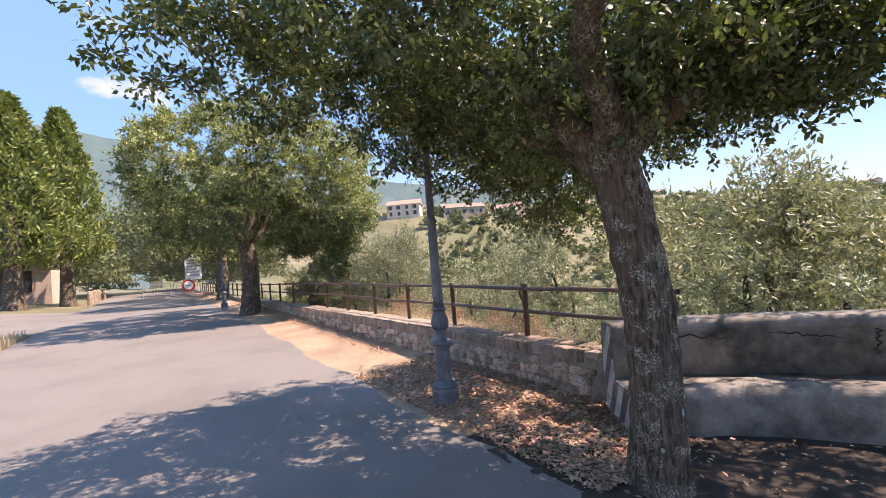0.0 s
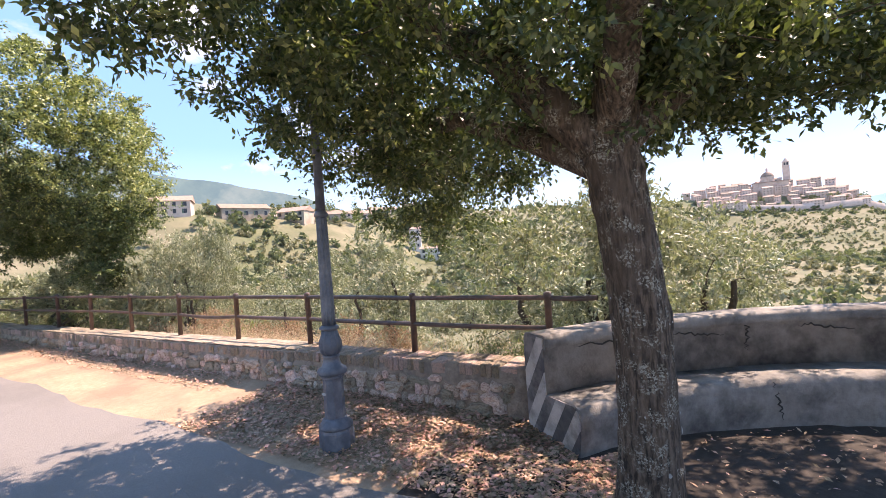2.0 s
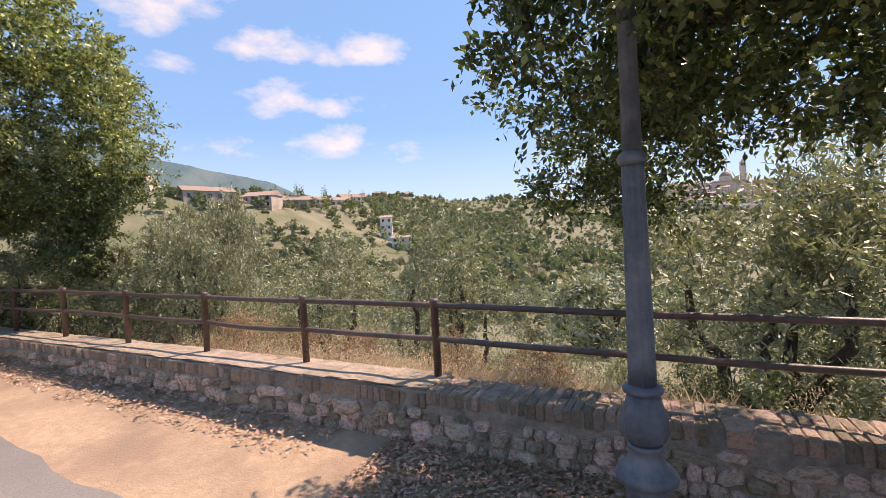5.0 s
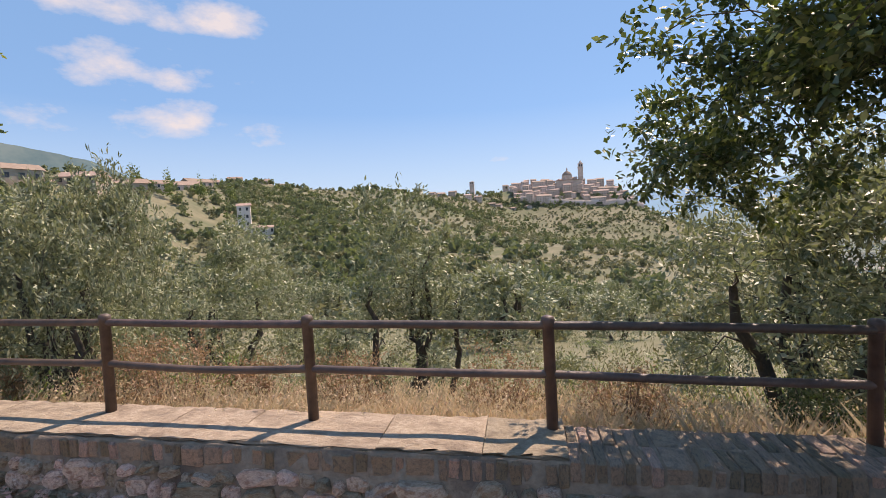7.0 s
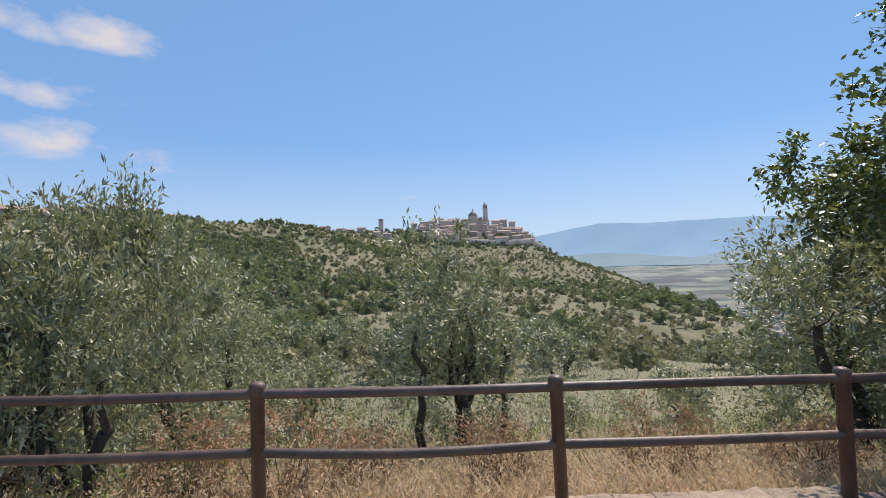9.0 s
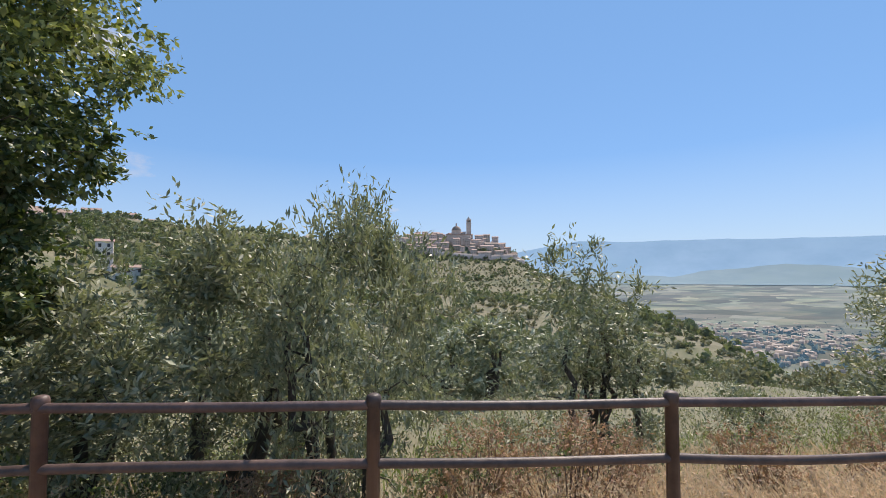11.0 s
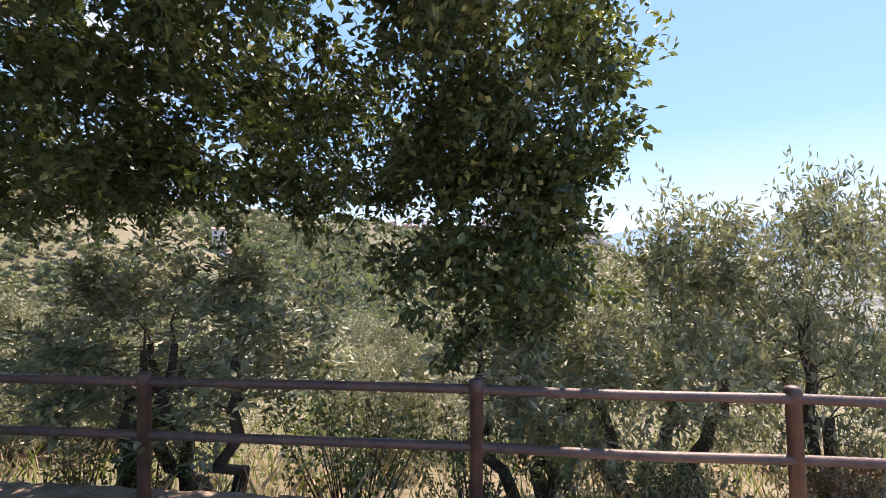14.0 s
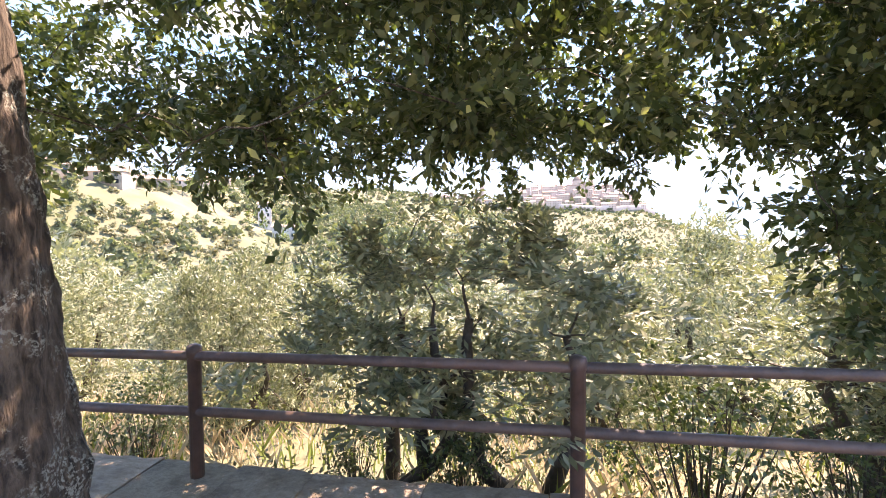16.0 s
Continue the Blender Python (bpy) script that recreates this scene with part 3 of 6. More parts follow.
wall = extruded(wxs, WALL_Y0, WALL_Y1 - 0.02, lambda x: cap_z(x) - 1.6, lambda x: cap_z(x) - 0.014, M_MORTAR, "wall_roadside", "low rubble-stone wall with lime mortar under a railing")

# ---------------------------------------------------------------- railing
POST_X = [-3.005, -4.58, -6.235, -7.74, -9.265, -10.835, -12.42, -13.955, -15.77, -17.68]
while POST_X[-1] > -46:
    POST_X.append(POST_X[-1] - 1.62)


def rail_z(x):
    return 0.02 + np.interp(x, (-80, -20, -14, -12.4, -7.7, -6.2, -4.57, -2), (1.86, 1.175, 1.16, 1.145, 1.06, 1.04, 1.0, 0.97))


def railing():
    rng = np.random.default_rng(21)
    e = thing("railing", "brown-painted steel pipe railing standing on the stone wall", "railing", loc=(0, RAIL_Y, 0))
    post = lathe([(0.034, 0), (0.034, 0.66), (0.039, 0.662), (0.039, 0.70), (0.034, 0.716), (0.018, 0.724)], 14)
    pm = bpy.data.meshes.new("post")
    post.to_mesh(pm)
    post.free()
    pm.materials.append(M_RAIL)
    pm.polygons.foreach_set("use_smooth", np.ones(len(pm.polygons), bool))
    for x in POST_X:
        hang("post", pm, e, m=pose(x, 0, rail_z(x) + 0.03 - 0.715, rng.normal(0, 0.5), rng.normal(0, 0.7), 0))
    ends = [-2.53] + POST_X
    for dz, r in ((-0.02, 0.025), (-0.31, 0.025)):
        for k, (a, b) in enumerate(zip(ends, ends[1:])):
            if k == 0 and dz < -0.1:
                continue
            s = np.linspace(0, 1, 9)
            x = a + (b - a) * s
            sag = (0.012 if abs(b + 9.265) > 0.1 else 0.03) * np.sin(s * math.pi) * rng.uniform(-0.2, 1)
            pts = np.stack((x, 0 * x + 0.004 * np.sin(s * 3.1), rail_z(x) + dz - sag), -1)
            v, q = tube(pts, np.full(9, r), 12)
            hang("rail", mesh_of("rail", v, q, M_RAIL, True), e)
    return e


railing()

# ---------------------------------------------------------------- curved bench
BC, BR0, BR1, BR2 = (0.6, 1.2), 3.86, 4.22, 4.50
BG = -0.20


def arc_solid(profile, a0, a1, n, mat, name, parent, rough=0.0, seed=1, label=""):
    """A body swept round the bench's centre from a closed outline of (radius, height)."""
    rng = np.random.default_rng(seed)
    v, k = [], len(profile)
    for a in np.radians(np.linspace(a0, a1, n)):
        for r, z in profile:
            r, z = r + rough * rng.standard_normal(), z + rough * rng.standard_normal() * 0.7
            v.append((r * math.cos(a), r * math.sin(a), z))
    q = []
    for i in range(n - 1):
        for j in range(k):
            h = (j + 1) % k
            q.append((i * k + j, i * k + h, (i + 1) * k + h, (i + 1) * k + j))
    me = mesh_of(name, v, q, mat)
    bm = bmesh.new()
    bm.from_mesh(me)
    bm.verts.ensure_lookup_table()
    bm.faces.new([bm.verts[j] for j in range(k)][::-1])
    bm.faces.new([bm.verts[(n - 1) * k + j] for j in range(k)])
    bmesh.ops.recalc_face_normals(bm, faces=bm.faces)
    bm.to_mesh(me)
    bm.free()
    return hang(name, me, parent, label)


def bench():
    e = thing("bench", "curved grey rendered masonry bench, cracked, with striped end", "bench", loc=(*BC, BG))
    seat = [(BR0 + 0.05, -0.25), (BR0, 0.0), (BR0 - 0.05, 0.30), (BR0 - 0.05, 0.36), (BR0 - 0.03, 0.41), (BR0 + 0.02, 0.43), (BR1 + 0.1, 0.435), (BR1 + 0.1, -0.25)]
    back = [(BR1, 0.40), (BR1 + 0.02, 0.80), (BR1 - 0.02, 0.82), (BR1 - 0.025, 0.89), (BR1, 0.915), (BR2 - 0.03, 0.925), (BR2, 0.90), (BR2 + 0.01, -0.4), (BR1 + 0.104, -0.4), (BR1 + 0.104, 0.40)]
    arc_solid(seat, 145.6, 38, 54, M_CONCRETE, "seat", e, 0.004, 2, "grey rendered seat with black damp stains")
    arc_solid(back, 145.6, 38, 54, M_CONCRETE, "backrest", e, 0.004, 3, "grey rendered backrest with cracks")
    # end face: slanting stripes, each its own painted plate
    out = [(BR0 + 0.03, -0.2), (BR0 - 0.04, 0.34), (BR0 + 0.02, 0.425), (BR1 + 0.005, 0.43), (BR1 + 0.01, 0.80), (BR1, 0.90), (BR2 - 0.01, 0.915), (BR2, -0.2)]
    a = radians(145.6)
    m = Matrix(((math.cos(a), 0, -math.sin(a), 0), (math.sin(a), 0, math.cos(a), 0), (0, 1, 0, 0), (0, 0, 0, 1)))
    for k in range(-4, 9):
        bm = bmesh.new()
        f = bm.faces.new([bm.verts.new((r, z, 0)) for r, z in out])
        for off, flip in ((k * 0.125, False), ((k + 1) * 0.125, True)):
            no = Vector((1, 0.62, 0)).normalized()
            bmesh.ops.bisect_plane(bm, geom=bm.verts[:] + bm.edges[:] + bm.faces[:], plane_co=Vector((BR0 + off, 0, 0)), plane_no=no,
                                   clear_outer=flip, clear_inner=not flip)
        if not bm.faces:
            bm.free()
            continue
        ext = bmesh.ops.extrude_face_region(bm, geom=bm.faces[:])
        for v in ext["geom"]:
            if isinstance(v, bmesh.types.BMVert):
                v.co.z += 0.012
        bmesh.ops.recalc_face_normals(bm, faces=bm.faces)
        part("stripe", bm, M_WHITE if k % 2 else M_BLACK, e, "worn white painted stripe" if k % 2 else "worn black painted stripe", m=m)
    # cracks along the backrest and seat
    rng = np.random.default_rng(5)
    for ang0, ang1, z0, vert in ((141, 132, 0.80, 0), (128, 121, 0.79, 0), (118, 118.4, 0.9, 1), (112, 106, 0.78, 0), (119, 118.2, 0.40, 1)):
        n = 18
        s = np.linspace(0, 1, n)
        an = np.radians(ang0 + (ang1 - ang0) * s)
        rr = (BR1 + 0.004 if z0 > 0.5 else BR0 - 0.046) + 0 * s
        zz = z0 - 0.05 * s + 0.012 * rng.standard_normal(n) if not vert else z0 - 0.32 * s
        an = an + (0.004 * rng.standard_normal(n) if vert else 0)
        v, q = tube(np.stack((rr * np.cos(an), rr * np.sin(an), zz), -1), 0.006 * np.sin(s * math.pi) + 0.002, 5)
        hang("crack", mesh_of("crack", v, q, M_CRACK), e, "dark open crack")


bench()

# ---------------------------------------------------------------- street lamps


def street_lamp(x, y, z, rz=0):
    e = thing("street_lamp", "grey cast-iron street lamp with fluted shaft and dark conical lantern hood", "lamp", "street lamps", (x, y, z), rz)
    part("base", lathe([(0.15, -0.1), (0.15, 0.17), (0.143, 0.19), (0.135, 0.195)], 8), M_IRON, e, "octagonal cast-iron plinth")
    part("moulding", lathe([(0.135, 0.195), (0.146, 0.205), (0.146, 0.225), (0.122, 0.25), (0.115, 0.27), (0.095, 0.285)], 32), M_IRON, e, smooth=True)
    part("pedestal", lathe([(0.09, 0.28), (0.086, 0.60), (0.09, 0.62), (0.10, 0.63), (0.10, 0.65)], 8), M_IRON, e, "octagonal pedestal with white scuff")
    part("collar", lathe([(0.10, 0.65), (0.124, 0.665), (0.13, 0.69), (0.116, 0.71), (0.085, 0.73), (0.072, 0.77), (0.066, 0.80), (0.074, 0.805), (0.074, 0.82), (0.066, 0.825)], 32), M_IRON, e, smooth=True)
    part("vase", lathe([(0.066, 0.825), (0.088, 0.85), (0.102, 0.89), (0.098, 0.94), (0.08, 0.99), (0.067, 1.04)], 48, 12, 0.010), M_IRON, e, "leaf-ribbed vase", smooth=True)
    part("ring", lathe([(0.067, 1.04), (0.082, 1.048), (0.085, 1.062), (0.072, 1.075), (0.062, 1.08)], 32), M_IRON, e, smooth=True)
    part("shaft", lathe([(0.06, 1.08), (0.058, 1.2), (0.048, 2.0), (0.047, 2.02)], 60, 10, 0.009), M_IRON, e, "fluted tapering shaft", smooth=True)
    part("ring", lathe([(0.047, 2.02), (0.06, 2.03), (0.062, 2.05), (0.05, 2.07), (0.043, 2.08)], 32), M_IRON, e, smooth=True)
    part("upper_shaft", lathe([(0.042, 2.08), (0.033, 3.42), (0.045, 3.44), (0.05, 3.47), (0.034, 3.49)], 40, 10, 0.005, (2.0, 3.4)), M_IRON, e, smooth=True)
    head = part("lantern", lathe([(0.05, 3.49), (0.09, 3.51), (0.10, 3.53), (0.05, 3.55)], 24), M_LANTERN, e, "dark green open lantern head", smooth=True)
    for k in range(4):
        a = radians(45 + 90 * k)
        v, q = tube(((0.09 * math.cos(a), 0.09 * math.sin(a), 3.53), (0.16 * math.cos(a), 0.16 * math.sin(a), 3.66), (0.235 * math.cos(a), 0.235 * math.sin(a), 3.82)), (0.008, 0.008, 0.008), 6)
        hang("rod", mesh_of("rod", v, q, M_LANTERN), head)
    part("bulb", lathe([(0.02, 3.82), (0.03, 3.76), (0.045, 3.70), (0.035, 3.65), (0.01, 3.63)], 14), M_GLASS, head, "milky glass bulb", smooth=True)
    part("hood", lathe([(0.265, 3.80), (0.27, 3.825), (0.16, 3.94), (0.07, 4.05), (0.03, 4.09), (0.04, 4.12), (0.015, 4.16)], 28), M_LANTERN, head, "dark green conical hood")
    sc = lathe([(0.001, 0), (0.02, 0.002), (0.001, 0.006)], 9)
    part("scuff", sc, M_WHITE, e, "white scuff of paint", m=pose(-0.03, -0.086, 0.5, 90, 0, 0) @ Matrix.Diagonal((1.3, 0.7, 1, 1)))
    return e


lamp = street_lamp(-4.523, 2.785, -0.15)
copy_thing(lamp, pose(-21.8, 2.75, float(road_z(-21.8)), 0, 0, 40))

# ---------------------------------------------------------------- trees


def clumped(rng, centres, per, spread, flat=0.75):
    """Scatter starting points of leaves in knots round centres, with the way outwards."""
    n = len(centres)
    k = rng.integers(int(per * 0.6), int(per * 1.4), n)
    idx = np.repeat(np.arange(n), k)
    # twigs inside each clump, leaves along the twigs
    tw = 9
    tdir = unit(rng.standard_normal((n, tw, 3)) + np.array((0, 0, 0.15)))
    pick = rng.integers(0, tw, len(idx))
    s = rng.random((len(idx), 1)) ** 0.7
    d = tdir[idx, pick]
    p = centres[idx] + d * s * spread * rng.uniform(0.5, 1.25, (n, 1))[idx] * np.array((1, 1, flat)) + rng.standard_normal((len(idx), 3)) * spread * 0.07
    return p, d


def trunk_tube(pts, radii, seed, rings=60, sides=44):
    """A trunk with rounded buttresses, burrs and plated bark in its outline."""
    g = np.random.default_rng(seed + 500)
    pts, radii = np.asarray(pts, float), np.asarray(radii, float)
    q, o = np.linspace(0, 1, rings), np.linspace(0, 1, len(pts))
    fine = np.stack([np.interp(q, o, pts[:, k]) for k in range(3)], -1)
    v, f = tube(fine, np.interp(q, o, radii), sides)
    v = v.reshape(rings, sides, 3)
    c = fine[:, None]
    a = np.linspace(0, 2 * math.pi, sides, endpoint=False)[None]
    h = q[:, None] * np.linalg.norm(pts[-1] - pts[0])
    ph = g.random(8) * 6.28
    w = 0.06 * np.sin(3 * a + ph[0] + 1.3 * h) + 0.045 * np.sin(5 * a + ph[1] - 2.1 * h) + 0.03 * np.sin(9 * a + ph[2] + 5 * np.sin(3 * h)) + 0.10 * np.exp(-h * 3) * np.sin(4 * a + ph[3])
    w = w + 0.022 * np.sin(15 * a + ph[4] + 4 * np.sin(5.3 * h + ph[5])) + 0.014 * g.standard_normal((rings, sides))
    for _ in range(7):
        a0, h0 = g.random() * 6.28, g.random() * h.max()
        w = w + g.uniform(0.08, 0.16) * np.exp(-((np.angle(np.exp(1j * (a - a0)))) / 0.35) ** 2 - ((h - h0) / 0.07) ** 2)
    return (c + (v - c) * (1 + w)[..., None]).reshape(-1, 3), f


def oak(name, label, base, stems, crown_sets, seed, n_leaves, leaf=(0.062, 0.034), lichen=0, pale=0.12, thick=0.11, spread=0.44, big_top=False, shell=None, clear=None):
    rng = np.random.default_rng(seed)
    e = thing(name, label, "tree", "roadside oaks", base)
    wood_stems = [(np.asarray(p, float), r) for p, r in stems]
    targets = np.concatenate([in_ellipsoid(rng, n, c, r, sh) for n, c, r, sh in crown_sets])
    v, f = trunk_tube(*stems[0], seed)
    hang("trunk", mesh_of("trunk", v, f, M_BARK, True), e, "rough grey-brown bark with pale lichen" if lichen else "rough dark bark")
    for p, r in stems[1:]:
        a, b = tube(p, r, 14, 0.04, rng, 4)
        hang("limb", mesh_of("limb", a, b, M_BARK, True), e)
    wood = grow(rng, wood_stems[1:], targets, thick, sides=4, segs=4)
    tagged(hang("branchwork", wood.mesh("branchwork", M_BARK, True), e), kind="stuff")
    per = n_leaves / len(targets)
    p, d = clumped(rng, targets, per, spread)
    if clear:
        # the road's headroom is kept clear
        ok = ~((p[:, 1] < clear[0]) & (p[:, 2] < clear[1]))
        p, d = p[ok], d[ok]
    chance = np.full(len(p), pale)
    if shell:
        # sunlight on the open side of the crown is put into paler leaf colour
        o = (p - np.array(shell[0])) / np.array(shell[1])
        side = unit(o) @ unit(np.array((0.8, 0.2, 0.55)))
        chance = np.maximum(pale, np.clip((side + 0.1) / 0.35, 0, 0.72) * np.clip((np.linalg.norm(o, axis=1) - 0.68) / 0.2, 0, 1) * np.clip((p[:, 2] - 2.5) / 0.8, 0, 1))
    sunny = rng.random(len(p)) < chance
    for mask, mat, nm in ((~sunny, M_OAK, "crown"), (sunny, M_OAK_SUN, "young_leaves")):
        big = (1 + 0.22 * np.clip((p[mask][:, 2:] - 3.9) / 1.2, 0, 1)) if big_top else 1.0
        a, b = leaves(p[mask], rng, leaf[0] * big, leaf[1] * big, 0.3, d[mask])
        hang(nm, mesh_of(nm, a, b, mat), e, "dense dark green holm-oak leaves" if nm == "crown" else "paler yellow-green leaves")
    if lichen:
        g = Gather()
        P, R = np.asarray(stems[0][0], float), np.asarray(stems[0][1], float)
        for _ in range(lichen):
            s = rng.beta(1.6, 2.4) * 0.9 + 0.03 * math.sin(_ * 0.7)
            q = s * (len(P) - 1)
            i = min(int(q), len(P) - 2)
            c, r = P[i] + (P[i + 1] - P[i]) * (q - i), R[i] + (R[i + 1] - R[i]) * (q - i)
            an = rng.random() * 2 * math.pi
            o = np.array((math.cos(an), math.sin(an), 0))
            t = np.array((-math.sin(an), math.cos(an), 0))
            size = rng.uniform(0.003, 0.008) if rng.random() < 0.85 else rng.uniform(0.011, 0.024)
            k = 7
            th = np.linspace(0, 2 * math.pi, k, endpoint=False)
            rim = size * rng.uniform(0.45, 1.1, k)
            vv = c + o * (r * 1.035 + 0.003) + np.outer(rim * np.cos(th), t) + np.outer(rim * np.sin(th) * 1.3, (0, 0, 1.0))
            vv -= np.outer((rim * np.cos(th)) ** 2 / (2 * r), o)
            vv = np.vstack((vv, c + o * (r * 1.035 + 0.009)))
            g.add(vv, [(k, j, (j + 1) % k) for j in range(k)])
        tagged(hang("lichen", g.mesh("lichen", M_LICHEN), e, "pale grey lichen spots"), kind="stuff")
    return e


def flare(n, r0, r1, foot):
    s = np.linspace(0, 1, n)
    return r0 + (r1 - r0) * s + foot * np.exp(-s * 9)


# the oak by the bench
B1 = np.array((-2.05, 2.84, -0.22))
fork = np.array((-2.10, 2.76, 2.0)) - B1
s = np.linspace(0, 1, 16)[:, None]
trunk = np.concatenate((fork * s + np.array((0.075, 0.03, 0)) * np.sin(s * math.pi) + np.array((0, 0, -0.25)) * (1 - s) ** 6, ))


def bough(a, b, sag, n=9, seed=0):
    g = np.random.default_rng(seed)
    t = np.linspace(0, 1, n)[:, None]
    return np.asarray(a) + (np.asarray(b) - np.asarray(a)) * t + np.array((0, 0, sag)) * np.sin(t * math.pi) + 0.05 * g.standard_normal((n, 3)) * np.sin(t * math.pi)


oak("oak_tree", "holm oak with lichened leaning trunk beside the bench", tuple(B1),
    [(trunk, flare(16, 0.155, 0.158, 0.10)),
     (bough(fork, fork + (-1.7, -0.5, 1.5), 0.15, seed=1), np.linspace(0.125, 0.06, 9)),
     (bough(fork - (0, 0, 0.1), fork + (-2.3, 0.9, 0.75), 0.2, seed=2), np.linspace(0.10, 0.045, 9)),
     (bough(fork, fork + (0.5, 0.2, 2.1), 0.0, seed=3), np.linspace(0.14, 0.07, 9)),
     (bough(fork, fork + (1.6, 1.5, 1.3), 0.2, seed=4), np.linspace(0.11, 0.05, 9)),
     (bough(fork + (0, 0, 0.1), fork + (0.9, -1.7, 1.5), 0.2, seed=5), np.linspace(0.10, 0.05, 9))],
    [(330, (0.15, 0.2, 4.0), (3.6, 3.7, 1.6), 0.35), (105, (-2.35, -0.1, 3.4), (0.85, 1.0, 0.8), 0.1), (60, (0.2, 0.15, 2.85), (0.9, 0.9, 0.45), 0.15), (60, (-0.9, -0.6, 3.3), (1.0, 1.0, 0.5), 0.2), (115, (-2.2, 1.2, 2.8), (1.4, 1.5, 0.6), 0.1), (64, (-1.8, -1.95, 3.35), (1.1, 1.1, 0.5), 0.1), (70, (3.6, 2.6, 4.3), (1.6, 1.6, 0.6), 0.1),
     (50, (2.4, 1.4, 3.2), (1.3, 1.5, 0.5), 0.2), (44, (-2.8, 2.3, 2.5), (0.9, 0.9, 0.8), 0.2), (70, (-0.6, 0.5, 2.75), (1.8, 1.6, 0.45), 0.2), (46, (1.0, 0.9, 2.75), (1.0, 0.9, 0.35), 0.2), (75, (2.2, 3.1, 3.7), (1.7, 1.4, 0.7), 0.2)],
    11, 182000, (0.062, 0.033), lichen=70, big_top=True, spread=0.35)

# the oak farther along the wall, and the one behind it
B2 = (-17.6, 3.05, float(road_z(-17.75)) + 0.02)
f2 = np.array((-0.15, 0.05, 2.5))
t2 = f2 * s + np.array((-0.05, 0.1, 0)) * np.sin(s * math.pi) + np.array((0, 0, -0.25)) * (1 - s) ** 6
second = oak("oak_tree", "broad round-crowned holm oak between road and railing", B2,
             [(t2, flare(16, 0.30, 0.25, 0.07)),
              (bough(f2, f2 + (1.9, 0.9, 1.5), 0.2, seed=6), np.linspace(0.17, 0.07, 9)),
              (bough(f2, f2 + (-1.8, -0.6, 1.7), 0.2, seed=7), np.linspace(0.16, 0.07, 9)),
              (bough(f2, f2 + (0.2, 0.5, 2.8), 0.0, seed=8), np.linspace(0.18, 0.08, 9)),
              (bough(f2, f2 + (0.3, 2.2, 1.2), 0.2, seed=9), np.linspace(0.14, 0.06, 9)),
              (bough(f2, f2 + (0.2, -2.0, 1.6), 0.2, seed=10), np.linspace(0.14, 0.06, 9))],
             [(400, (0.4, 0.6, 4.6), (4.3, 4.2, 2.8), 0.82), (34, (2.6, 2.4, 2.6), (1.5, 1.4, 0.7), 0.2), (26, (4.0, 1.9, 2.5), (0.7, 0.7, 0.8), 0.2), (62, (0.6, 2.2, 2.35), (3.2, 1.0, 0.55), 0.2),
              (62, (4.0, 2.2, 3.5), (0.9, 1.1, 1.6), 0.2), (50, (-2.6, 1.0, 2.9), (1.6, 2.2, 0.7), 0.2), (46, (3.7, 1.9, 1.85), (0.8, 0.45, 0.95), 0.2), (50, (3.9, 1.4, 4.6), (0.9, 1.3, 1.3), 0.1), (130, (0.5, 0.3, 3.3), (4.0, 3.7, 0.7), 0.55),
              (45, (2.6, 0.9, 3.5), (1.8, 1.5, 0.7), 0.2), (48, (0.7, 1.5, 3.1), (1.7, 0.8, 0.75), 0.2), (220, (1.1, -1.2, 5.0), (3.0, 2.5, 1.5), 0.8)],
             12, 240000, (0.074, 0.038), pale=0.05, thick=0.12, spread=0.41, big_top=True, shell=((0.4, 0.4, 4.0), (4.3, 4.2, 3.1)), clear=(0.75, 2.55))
third = None
far_stems = [(bough(f2, f2 + v, 0.2, seed=60), np.linspace(0.17, 0.07, 9)) for v in ((1.8, 0.8, 1.8), (-1.8, -0.6, 1.8), (0.2, 2.0, 2.0), (0.1, -1.9, 2.2))]
for x, y, rz, sc in ((-28.5, 3.5, 130, 0.95), (-37, 4.4, 250, 1.0), (-45, 5.6, 20, 1.05)):
    if third is None:
        third = oak("oak_tree", "dark holm oak shading the far end of the road", (x, y, float(road_z(x))), [(t2, flare(16, 0.30, 0.25, 0.07))] + far_stems,
                    [(330, (0.2, 0.6, 4.9), (4.2, 4.2, 2.5), 0.6)], 13, 22000, (0.19, 0.105), pale=0.35, thick=0.12, spread=0.55)
    else:
        copy_thing(third, pose(x, y, float(road_z(x)), 0, 0, rz) @ Matrix.Scale(sc, 4))


